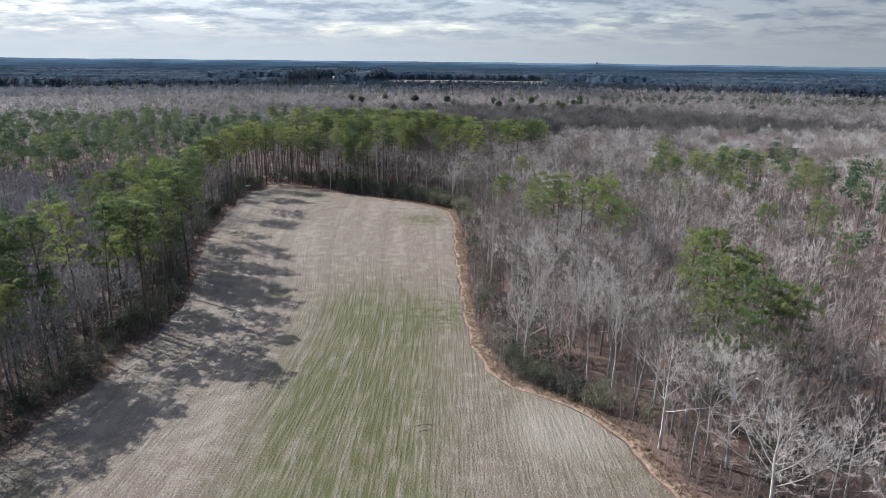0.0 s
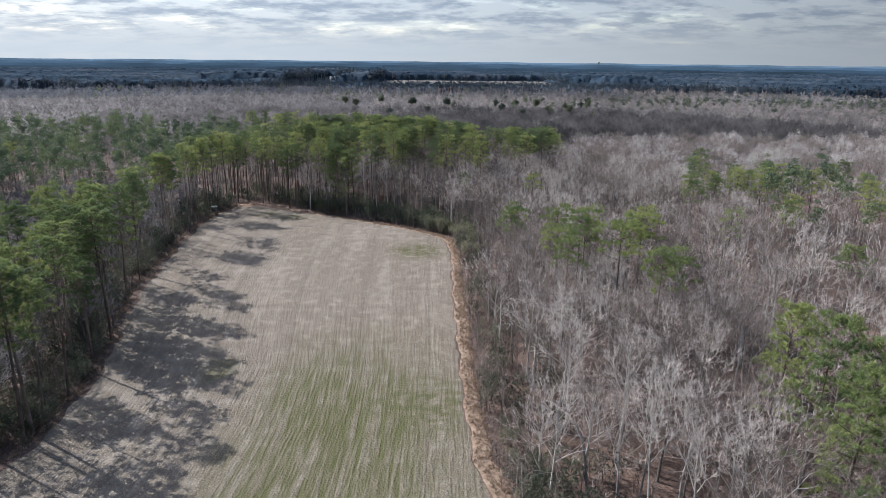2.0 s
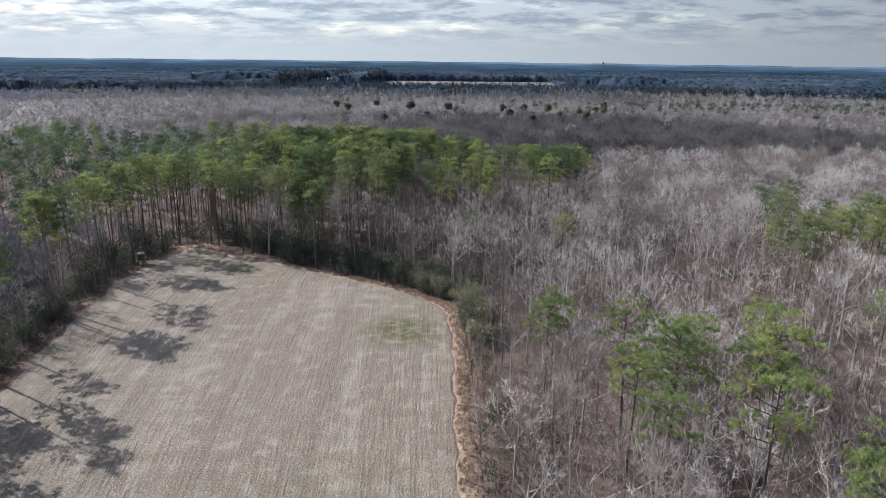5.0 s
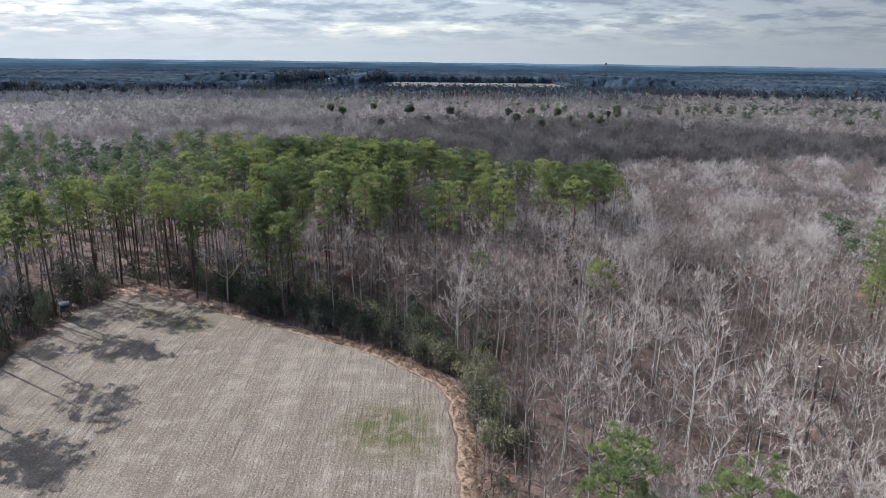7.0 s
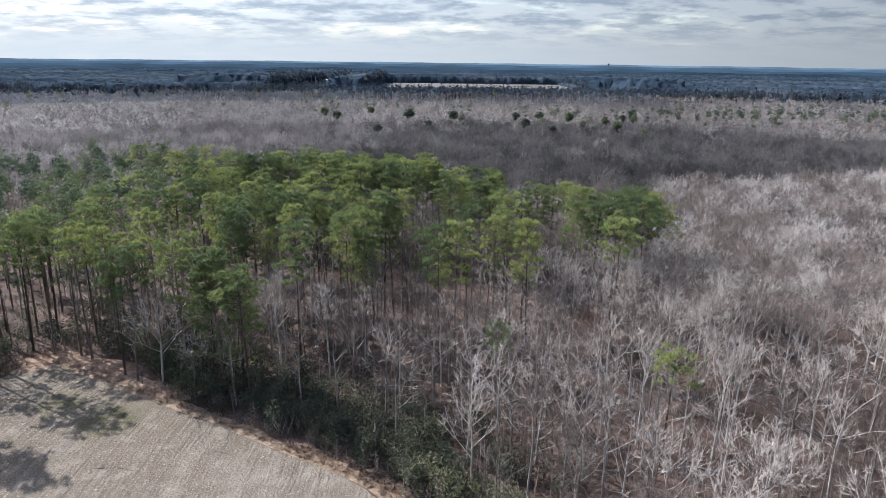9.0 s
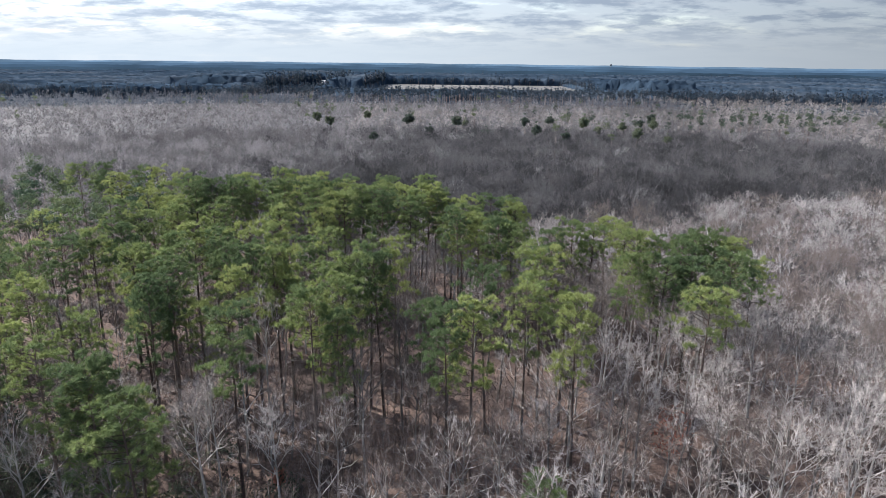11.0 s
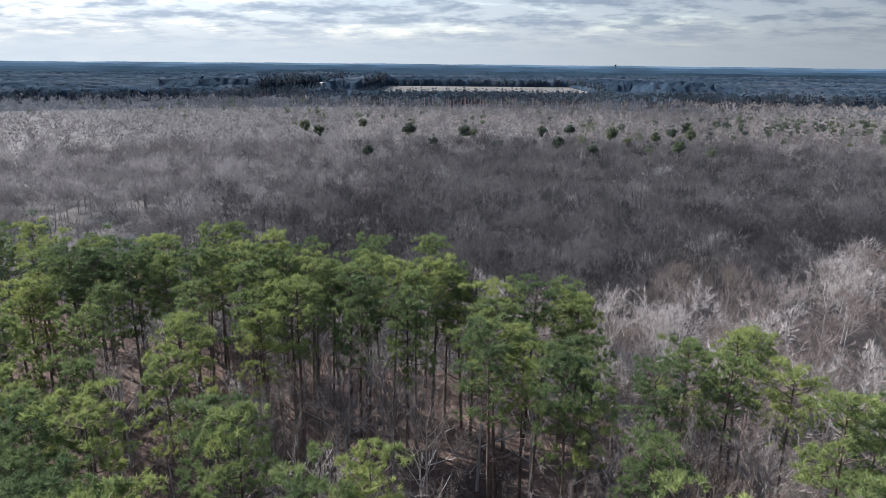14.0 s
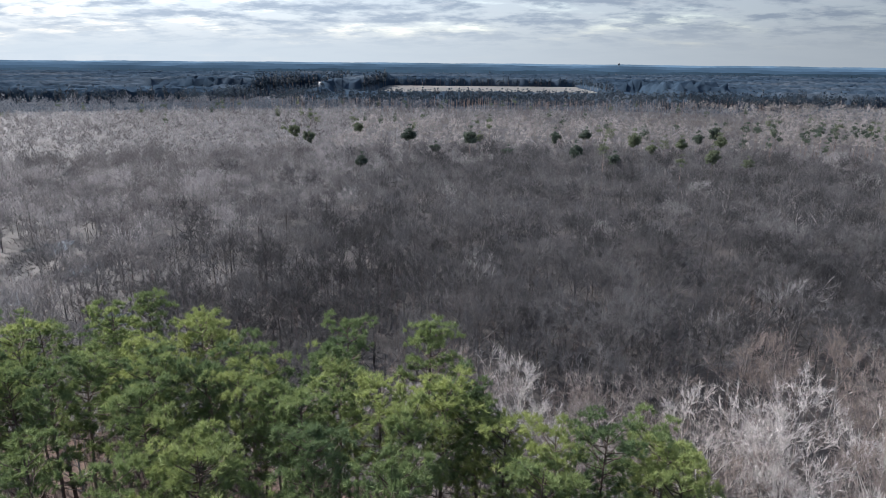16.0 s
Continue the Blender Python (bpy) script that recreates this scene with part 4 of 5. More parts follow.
PINE_L1 = loose(pine_meshes, 5, 24.0, lobes=24, tufts=7, needles=12, tuft=0.55, width=0.13, stubs=3, size=1.05)
BARE_L1 = loose(bare_meshes, 8, 17.0, fork=0.5, top=0.78, limbs=8, levels=3, first=2.9, fan=13, twig=1.0, twig_width=0.045, r=0.14)
DOME_L1 = loose(bare_meshes, 7, 12.0, levels=4, fan=12, twig=1.05, twig_width=0.05, side=0.25, **{**DOME, "first": 2.9})
PINE_L2 = loose(light_pine, 6, 21.0, count=340, wide=2.5, length=0.5, width=0.36, lumps=12, tall=3.2)
BARE_L2 = loose(light_bare, 8, 17.0, wide=3.1, twigs=230, length=0.95, width=0.095, up=0.15)
DOME_L2 = loose(light_bare, 8, 13.0, wide=4.7, tall=0.38, centre=0.6, limbs=5, twigs=420, length=0.95, width=0.14, up=0.1)
PINE_L3 = loose(light_pine, 6, 21.0, count=46, wide=2.1, length=1.2, width=0.85, lumps=8, tall=2.2)
BARE_L3 = loose(light_bare, 6, 17.0, wide=4.2, tall=0.4, centre=0.6, limbs=0, twigs=84, length=1.1, width=0.27, up=0.1)
PINE_L4 = loose(light_pine, 5, 21.0, count=20, wide=3.0, length=2.5, width=1.9, lumps=6, centre=0.6, tall=8.0)
FAR_PINES = kinds(light_pine, 5, (PINE_BARK, FAR_NEEDLE), 21.0, count=1000, wide=3.7, length=0.8, width=0.55, lumps=44, tall=3.8, centre=0.74)
BARE_L4 = loose(light_bare, 5, 17.0, wide=6.5, tall=0.42, centre=0.55, limbs=0, twigs=22, length=2.4, width=1.0, up=0.1)


def upto(mask, n):
    """At most n of the marked places, picked evenly."""
    i = np.where(mask)[0]
    if len(i) > n:
        i = np.sort(rng.choice(i, n, replace=False))
    out = np.zeros(len(mask), bool)
    out[i] = True
    return out


def off_line(x, y):
    """How far a place lies from the flight line, or beyond its end."""
    return np.hypot(x, np.maximum(0, y - 283))


def build_woods():
    x, y = scatter(-240, 300, 32, 640, 5.2)
    d = off_line(x, y)
    ok = ~in_field(x, y, 2.8) & (np.abs(x) < 45 + 0.70 * y) & (d < 330)
    ok &= ~(in_field(x, y, 6.0) & (x > -25) & (y > 96))
    ok &= ~in_pool(x, y) & ~in_pool(x, y + 7) & ~in_pool(x, y + 14)
    ok &= (y < stand_back(x)) | (rng.random(len(x)) < 0.70)
    ok &= (y > 262) | (x < 0) | (rng.random(len(x)) < 0.94)
    x, y, d = x[ok], y[ok], d[ok]
    xy = np.column_stack([x, y])
    pine = rng.random(len(x)) < pine_share(x, y)
    stood = STAND_FRONT + STAND_MIDDLE + STAND_BACK + STAND_RIM
    known = ((x > -56) & (x < 70) & (y > 236) & (y < 342)) | ((x > 0) & (x < 66) & (y < 240)) | ((x < -40) & (x > field_left(y) - 13) & (y > 92) & (y < 262))
    gap = known & (y > 255) & (y > stand_front(x)) & (y < stand_back(x))
    ok = ~(pine & known & ((x > -18) | (y < 240) | (rng.random(len(x)) < 0.5))) & clear_of(x, y, stood + SINGLE_PINES + EDGE_PINES_AT + RIDGE_PINES, 2.4) & clear_of(x, y, PALE_STAND + PALE_SINGLES, 3.0)
    ok &= ~gap | (rng.random(len(x)) < 0.82)
    x, y, d, xy, pine = x[ok], y[ok], d[ok], xy[ok], pine[ok]
    dome = ~pine & ((y > stand_back(x) - 3) | (x > 62) & (y > 270))
    # The front of the wet woods follows the edge of a cloud's shadow.
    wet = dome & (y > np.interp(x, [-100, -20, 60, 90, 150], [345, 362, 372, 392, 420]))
    # Left woods seen against the sun; their shade goes into the twig colour.
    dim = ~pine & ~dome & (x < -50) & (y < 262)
    pale, lit = ~pine & ~dome & ~dim, dome & ~wet
    keep = rng.random(len(x)) < 0.8
    lit &= keep
    # Under the cloud the shade is put into darker brown twigs.
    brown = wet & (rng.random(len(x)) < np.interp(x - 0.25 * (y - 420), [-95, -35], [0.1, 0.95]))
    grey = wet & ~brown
    near_pine = upto(pine & (((x > -62) & (x < 62) & (y > 236) & (y < 352)) | ((x > -80) & (x < -50) & (y > 70) & (y < 262)) | ((x > 0) & (x < 60) & (y < 236))), 140)
    near_pale = upto(pale & (((x > 0) & (x < 44) & (y > 60) & (y < 180)) | ((x > -45) & (x < 62) & (y > 250) & (y < 348))), 235)
    near_dim = upto(dim & (x > -85) & (y > 75) & (y < 262), 60)
    plant(BACKLIT_GREYS, xy[near_dim], rng.uniform(11.5, 18.5, near_dim.sum()), "bare_tree", "leafless grey hardwood with fine twigs, coloured darker as if backlit", "tree", "hardwoods along the shaded edge", "fine leafless twigs")
    near_dome = upto(lit & (x > -25) & (x < 95) & (y < 400), 250)
    tufted = "tufts of long green needles"
    for trees, label, group in (
            (EDGE_PINES_AT, "tall pine at the field's edge over dark shrubs", "pines along the field"),
            (SINGLE_PINES, "pine with a lumpy green crown among leafless hardwoods", "pines among the hardwoods"),
            (RIDGE_PINES, "green pine in a group among leafless hardwoods", "pine group among the hardwoods"),
            (stood, "tall pine with a bare trunk and a lumpy green crown", "pines of the stand")):
        at = np.array(trees)
        if trees is EDGE_PINES_AT:
            at[:, 0] = np.minimum(at[:, 0], field_left(at[:, 1]) - rng.uniform(1.2, 2.8, len(at)))
            more = np.arange(60, 172, 3.6)
            more = more + rng.uniform(-1.2, 1.2, len(more))
            more = np.column_stack([field_left(more) - rng.uniform(2.5, 12, len(more)), more, rng.uniform(16, 21, len(more))])
            at = np.concatenate([at, more[clear_of(more[:, 0], more[:, 1], at, 2.8) & ((more[:, 1] < 98) | (more[:, 1] > 111))]])
        low = (at[:, 1] < 116) & (at[:, 0] > 0)
        plant(UMBRELLA_PINES if trees is SINGLE_PINES else PINES, at[~low, :2], at[~low, 2], "pine_tree", label, "tree", group, tufted)
        plant(LOW_PINES, at[low, :2], at[low, 2], "pine_tree", label, "tree", group, tufted)
    plant(LOW_PINES, [(-33.2, 251.4), (-30.6, 252.8), (-35.6, 253.2)], [22, 18.5, 20], "pine_tree", "bushy pine with green limbs down to the shrubs", "tree", "pines of the stand", tufted)
    plant(PINES, xy[near_pine], rng.uniform(20, 25, near_pine.sum()), "pine_tree", "tall pine with a bare trunk and a lumpy green crown", "tree", "pines of the stand", tufted)
    for trees, label in ((PALE_STAND, "leafless pale grey hardwood standing between pines"), (PALE_SINGLES, "tall leafless hardwood with pale bark and spreading limbs")):
        at = np.array(trees)
        plant(SPREAD_PALES, at[:, :2], at[:, 2] * rng.uniform(0.92, 1.08, len(at)), "bare_tree", label, "tree", "hardwoods beside the field", "fine leafless twigs")
    plant(PALES, xy[near_pale], rng.uniform(13, 20, near_pale.sum()), "bare_tree", "leafless pale grey hardwood with fine twigs", "tree", "hardwoods beside the field", "fine leafless twigs")
    plant(DOMES, xy[near_dome], rng.uniform(11, 17, near_dome.sum()), "spreading_tree", "leafless pinkish grey tree with a wide domed crown", "tree", "spreading trees beyond the pines", "fine leafless twigs")
    near_wet = upto(brown & (x > -60) & (x < 110) & (y < 440), 220)
    plant(SHADED_WET_DOMES, xy[near_wet], rng.uniform(9, 17, near_wet.sum()), "swamp_tree", "leafless brown tree on wet ground, coloured dark as under a cloud's shadow", "tree", "trees of the wet woods", "fine leafless twigs")
    for mask, near, t1, t2, mats, lo, hi, name, label in (
            (pine, near_pine, PINE_L1, PINE_L2, (PINE_BARK, NEEDLE), 17, 24, "pine_woods", "pine woods with green crowns over dark trunks"),
            (pale, near_pale, BARE_L1, BARE_L2, (PALE_BARK, PALE_TWIG), 11.5, 19, "bare_woods", "leafless pale grey hardwood woods"),
            (dim, near_dim, DOME_L1, DOME_L2, (BROWN_BARK, BACKLIT_TWIG), 10, 17, "backlit_grey_woods", "leafless grey hardwood woods, coloured darker as if backlit"),
            (lit, near_dome, DOME_L1, DOME_L2, (BROWN_BARK, DOME_TWIG), 10, 16, "spreading_woods", "leafless pinkish grey woods with domed crowns"),
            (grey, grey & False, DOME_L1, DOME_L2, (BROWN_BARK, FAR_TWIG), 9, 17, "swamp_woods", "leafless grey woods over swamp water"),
            (brown, near_wet, DOME_L1, DOME_L2, (BROWN_BARK, SHADED_BROWN_TWIG), 9, 17.5, "shaded_wet_woods", "leafless brown woods on wet ground, coloured dark as under a cloud's shadow")):
        one = d < (84 if mask is dim else 150 if t1 is DOME_L1 else 84)
        for sel, t in ((mask & ~near & one, t1), (mask & ~near & ~one, t2)):
            sel_far = sel & (y > 470)
            for s, m in ((sel & ~sel_far, (mats[0], SELF_SHADED_NEEDLE) if t is PINE_L2 else mats), (sel_far, (mats[0], FAR_NEEDLE if mats[1] == NEEDLE else mats[1]))):
                woods(name, t, xy[s], rng.uniform(lo, hi, s.sum()), m, label)
    # saplings under the trees
    x, y = scatter(-110, 130, 45, 420, 3.8, 0.5)
    ok = ~in_field(x, y, 2.2) & (np.abs(x) < 40 + 0.7 * y) & ((x < 70) | (y < 240)) & ((y < 262) | (rng.random(len(x)) < 0.85))
    xy = np.column_stack([x, y])[ok]
    x, y = scatter(2, 62, 55, 245, 3.5, 0.5)
    ok = ~in_field(x, y, 2.2)
    xy = np.concatenate([xy, np.column_stack([x, y])[ok]])
    x, y = scatter(-75, 20, 238, 285, 3.2, 0.5)
    ok = ~in_field(x, y, 16)
    xy = np.concatenate([xy, np.column_stack([x, y])[ok]])
    woods("saplings", loose(sapling, 6, 5.0, twigs=34, width=0.055), xy, rng.uniform(2.0, 9.0, len(xy)), (BRUSH, BRUSH), "thin leafless saplings and brush under the trees", "undergrowth", ("stems", "twigs"))


def canopy(name, x0, x1, y0, y1, step, low, high, mat, label, keep):
    """Crowns that close over one another, too far off and too many to tell apart: one lumpy sheet."""
    xs, ys = np.arange(x0, x1, step), np.arange(y0, y1, step * 1.15)
    gx, gy = np.meshgrid(xs, ys)
    k = gx.shape
    jx, jy = rng.uniform(-0.42, 0.42, k) * step, rng.uniform(-0.42, 0.42, k) * step
    swell = np.sin(gx * 0.021 + 2 * np.sin(gy * 0.013)) * np.sin(gy * 0.027 + 1.3) + 0.6 * np.sin(gx * 0.063 + gy * 0.05)
    z = rng.uniform(low, high, k) + 0.03 * (low + high) * swell
    z *= stature(gx, gy)
    inside = keep(gx, gy)
    whole = inside.copy()
    for dy, dx in ((0, 1), (1, 0), (1, 1), (0, -1), (-1, 0), (-1, -1)):
        whole &= np.roll(inside, (dy, dx), (0, 1))
    z = np.where(whole, z, -0.3)
    v = np.column_stack([(gx + jx).ravel(), (gy + jy).ravel(), z.ravel()])
    i = (np.arange(k[0] - 1)[:, None] * k[1] + np.arange(k[1] - 1)).ravel()
    i = i[inside.ravel()[i]]
    f = np.concatenate([np.column_stack([i, i + 1, i + k[1] + 1]), np.column_stack([i, i + k[1] + 1, i + k[1]])])
    tagged(new(name, to_mesh(name, v, f, mat, rng.random(k[0] * k[1]))), label, "woods", kind="stuff")
    rim = (inside & ~whole).ravel()
    return v[rim, :2]


def stature(x, y):
    """How tall the distant woods grow, beside the usual: an old pine block, and low growth before the far field."""
    t = np.where((x > -430) & (x < -132) & (y > 1180) & (y < 1700) | (x > 236) & (x < 340) & (y > 1120) & (y < 1260), 1.6, 1.0)
    return np.where((x > -165) & (x < 260) & (y > 990) & (y < 1250), 0.55, t)


def open_land(x, y):
    """The far field, and the farmyard beside it."""
    return ((x > -132) & (x < 230) & (y > 1226) & (y < 1604)) | ((x > -266) & (x < -188) & (y > 1046) & (y < 1454))


def build_far_woods():
    rim = canopy("far_pine_canopy", -1640, 1640, 1000, 2130, 6.5, 9.0, 15.5, HAZED_CANOPY, "canopy of distant pine woods, blue haze in its colour",
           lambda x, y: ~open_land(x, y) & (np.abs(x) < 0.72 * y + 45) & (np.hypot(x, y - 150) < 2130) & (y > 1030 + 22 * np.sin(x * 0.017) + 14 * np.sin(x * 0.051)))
    rim = np.concatenate([rim + rng.uniform(-5, 5, rim.shape) for _ in range(2)])
    rim = rim[~open_land(*rim.T) | (rim[:, 0] < -140) & (np.hypot(rim[:, 0] + 218, rim[:, 1] - 1430) > 32)]
    woods("far_pine_rim", PINE_L4, rim, rng.uniform(13, 20, len(rim)) * stature(*rim.T), (PINE_BARK, HAZED_NEEDLE), "dark pines along the edge of distant woods, blue haze in their colour")
    for d0, d1, step, grow, pines, bares in ((330, 580, 6.6, 1.0, PINE_L3, BARE_L3), (580, 740, 7.4, 1.05, PINE_L3, BARE_L3), (740, 770, 9.0, 1.1, PINE_L4, BARE_L4)):
        x, y = scatter(-0.75 * (d1 + 283) - 60, 0.75 * (d1 + 283) + 60, 60, d1 + 283, step)
        d = off_line(x, y)
        ok = (d >= d0) & (d < d1) & (np.abs(x) < 0.70 * y + 45) & (np.hypot(x, y - 150) < 2120) & ~open_land(x, y)
        tall = stature(x, y)[ok]
        x, y = x[ok], y[ok]
        pine = rng.random(len(x)) < pine_share(x, y)
        xy = np.column_stack([x, y])
        # The farthest woods take colours with the blue of haze put in.
        deep = d0 > 500
        woods("far_pine_woods", pines, xy[pine], tall[pine] * grow * rng.uniform(16, 22, pine.sum()), (PINE_BARK, HAZED_NEEDLE if deep else FAR_NEEDLE), "dark green pine woods far off")
        # Where sun breaks through far off, the light is put into paler twigs.
        sunlit = ~pine & (y < 1080) & ((y > 612) & (y < 770) & (x > -70) | (x > 190 + 0.05 * y)) & (rng.random(len(x)) < 0.8)
        plain = ~pine & ~sunlit
        woods("far_sunlit_woods", bares, xy[sunlit], grow * rng.uniform(10, 18, sunlit.sum()), (FAR_BRUSH, SUNLIT_TWIG), "leafless woods far off, coloured paler as if sunlit")
        woods("far_bare_woods", bares, xy[plain], tall[plain] * grow * rng.uniform(9, 18, plain.sum()), (FAR_BRUSH, HAZED_TWIG if deep else FAR_TWIG), "leafless grey woods far off")


def build_far_singles():
    """Single dark pines that stand over the wet woods."""
    at = np.array(FAR_SINGLES)
    plant(FAR_PINES, at[:, :2], at[:, 2] * rng.uniform(0.75, 1.25, len(at)), "pine_tree", "single dark pine over leafless grey woods", "tree", "pines over the wet woods", "dark green needles")


def build_outer_woods():
    """The woods go on to both sides and behind the start."""
    x, y = scatter(-420, 480, -130, 420, 6.2)
    ok = ((np.abs(x) >= 45 + 0.70 * y) | (y < 32)) & (~in_field(x, y, 4.0) | (y < -66))
    x, y = x[ok], y[ok]
    xy = np.column_stack([x, y])
    pine = rng.random(len(x)) < 0.25 + 0.2 * np.sin(x * 0.03) * np.sin(y * 0.04)
    woods("outer_pine_woods", PINE_L3, xy[pine], rng.uniform(16, 23, pine.sum()), (PINE_BARK, SELF_SHADED_NEEDLE), "green pine woods beside the field")
    woods("outer_bare_woods", BARE_L4, xy[~pine], rng.uniform(12, 18, (~pine).sum()), (PALE_BARK, PALE_TWIG), "leafless grey woods beside the field")


def build_understory():
    """Dark evergreen bushes in the shade behind the field's edges."""
    x, y = scatter(-112, 56, 55, 300, 3.4, 0.5)
    near = in_field(x, y, 26) & ~in_field(x, y, 3.0) & ((x < -20) | (y > 224) & (x < 20)) & (rng.random(len(x)) < 0.7)
    near |= (x < -53) & (x > -110) & (y < 262) & (rng.random(len(x)) < 0.45) & ~in_field(x, y, 3.0)
    near |= (x > 3) & (y > 66) & (y < 175) & in_field(x, y, 15) & ~in_field(x, y, 3.0) & (rng.random(len(x)) < 0.5)
    xy = np.column_stack([x, y])[near & ~bare_corner(x, y)]
    x, y = scatter(-60, 8, 222, 266, 2.1, 0.5)
    belt = ~bare_corner(x, y) & in_field(x, y, 15) & ~in_field(x, y, 2.6) & (y > 226) & (rng.random(len(x)) < 0.8)
    xy = np.concatenate([xy, np.column_stack([x, y])[belt]])
    woods("understory", loose(shrub_meshes, 6, 3.0, leaves=260, leaf=0.25), xy, rng.uniform(1.5, 6.0, len(xy)), (BRUSH, SHRUB_LEAF), "dark evergreen bushes in the shade of the trees", "undergrowth", ("stems", "foliage"))


build_woods()
build_far_woods()
build_far_singles()
build_understory()
build_outer_woods()


# ---- field edges ----
def build_edges():
    shrubs = kinds(shrub_meshes, 6, (BRUSH, SHRUB_LEAF), 3.0)
    ys = np.arange(60, 264, 0.95)
    left = np.column_stack([field_left(ys) - rng.uniform(0.2, 7.0, len(ys)), ys + rng.uniform(-1, 1, len(ys))])
    ys = np.concatenate([np.arange(86, 108, 0.7), np.arange(108, 205, 4.5), np.arange(205, 232, 1.3), np.arange(232, 262, 1.5)])
    right = np.column_stack([field_right(ys) + rng.uniform(2.6, 7.0, len(ys)), ys + np.where(ys > 215, rng.uniform(1.5, 6, len(ys)), rng.uniform(-1, 1, len(ys)))])
    places = np.concatenate([left, right])
    places = places[~in_field(places[:, 0], places[:, 1], 1.6) & ~bare_corner(places[:, 0], places[:, 1])]
    plant(shrubs, places, rng.uniform(1.8, 4.8, len(places)), "evergreen_shrub", "dark evergreen shrub at the edge of the field", "shrub", "shrubs round the field", "small dark green leaves", "stem", "foliage")
    olive = kinds(shrub_meshes, 4, (BRUSH, OLIVE_LEAF), 3.0, leaf=0.28, leaves=320)
    ys = np.arange(198, 232, 0.36)
    group = np.column_stack([np.interp(ys, [200, 212, 220, 225, 231], [7.5, 6.5, 4.5, 1, -6]) + rng.uniform(-0.6, 4.5, len(ys)), ys + rng.uniform(0, 3, len(ys))])
    group = group[~in_field(group[:, 0], group[:, 1], 2.0)]
    plant(olive, group, rng.uniform(2.2, 5.0, len(group)), "olive_shrub", "olive grey-green shrub at the field's corner", "shrub", "olive shrubs at the corner", "small olive leaves", "stem", "foliage")
    # brown brush behind and between
    x, y = scatter(-90, 60, 55, 275, 1.3, 0.5)
    band = in_field(x, y, 8.0) & ~in_field(x, y, 2.0) & ~bare_corner(x, y)
    xy = np.column_stack([x, y])[band]
    woods("edge_brush", loose(sapling, 6, 2.0, twigs=28, width=0.05), xy, rng.uniform(0.8, 3.6, len(xy)), (BRUSH, BRUSH), "tangled brown brush along the field's edge", "brush", ("stems", "twigs"))
    # rust-coloured grass on the margin
    x, y = scatter(-80, 60, 40, 266, 0.42, 0.5)
    band = in_field(x, y, 2.3) & ~in_field(x, y, 0.15) & (rng.random(len(x)) < np.where(x > -20, 0.85, 0.35))
    xy = np.column_stack([x, y])[band]
    woods("margin_grass", loose(tuft, 6, 0.6), xy, rng.uniform(0.25, 0.7, len(xy)), (None, SEDGE), "rust-coloured dry grass along the field margin", "grass", ("stems", "blades"))
    # stubble in the field
    x, y = scatter(-75, 60, 55, 262, 0.8, 0.5)
    ok = in_field(x, y, 0) & (rng.random(len(x)) < np.where((y < 135) & (x < 0) & (x > -26), 0.3, 0.85))
    xy = np.column_stack([x, y])[ok]
    woods("stubble", loose(tuft, 4, 0.25, count=3, width=0.07), xy, rng.uniform(0.1, 0.24, len(xy)), (None, STRAW), "short pale stubble standing in rows", "stubble", ("stems", "blades"))


build_edges()


# ---- single things ----
def part(name, soup, mat, parent, label=""):
    """Links the triangles as one mesh under a thing or a part."""
    o = new(name, soup.mesh(name, mat))
    o.parent = parent
    return tagged(o, label)


def box(soup, cx, cy, cz, sx, sy, sz):
    v = np.array([(x, y, z) for x in (-0.5, 0.5) for y in (-0.5, 0.5) for z in (-0.5, 0.5)]) * (sx, sy, sz) + (cx, cy, cz)
    soup.add(v, [(0, 1, 3), (0, 3, 2), (4, 6, 7), (4, 7, 5), (0, 4, 5), (0, 5, 1), (2, 3, 7), (2, 7, 6), (0, 2, 6), (0, 6, 4), (1, 5, 7), (1, 7, 3)])
    return soup


GREY_BOARD = material("weathered_board", [(0.10, 0.097, 0.09), (0.17, 0.165, 0.157)], 1.5, 4, 0.85, 0.3, 12.0)
TIN = material("pale_tin_roof", [(0.13, 0.134, 0.138), (0.2, 0.205, 0.21)], 0.8, 4, 0.55, metal=0.2)
RUT = material("rut_soil", [(0.075, 0.062, 0.048), (0.125, 0.105, 0.084)], 1.5, 4, 0.95, 0.4, 6.0)
WHITE_WALL = material("white_siding", [(0.24, 0.25, 0.27), (0.32, 0.33, 0.345)], 0.05, 3, 0.7, vary=0)
DARK_GAP = material("dark_opening", [(0.02, 0.02, 0.02), (0.03, 0.03, 0.03)], 1.0, 2, 0.8)
FAR_SOIL = material("far_field_soil", [(0.085, 0.082, 0.073), (0.13, 0.122, 0.108)], 0.01, 5, 0.95, vary=0, fine=0.15, fine_scale=0.1)
WATER = material("still_water", [(0.035, 0.04, 0.04), (0.05, 0.055, 0.055)], 0.2, 3, 0.06, vary=0, fine=0.1)


OLD_TREES = ((-92, 452, 16), (-73, 449, 15), (-45, 421, 17), (-36, 452, 15), (-28, 474, 16), (-60, 470, 15), (-108, 470, 16))


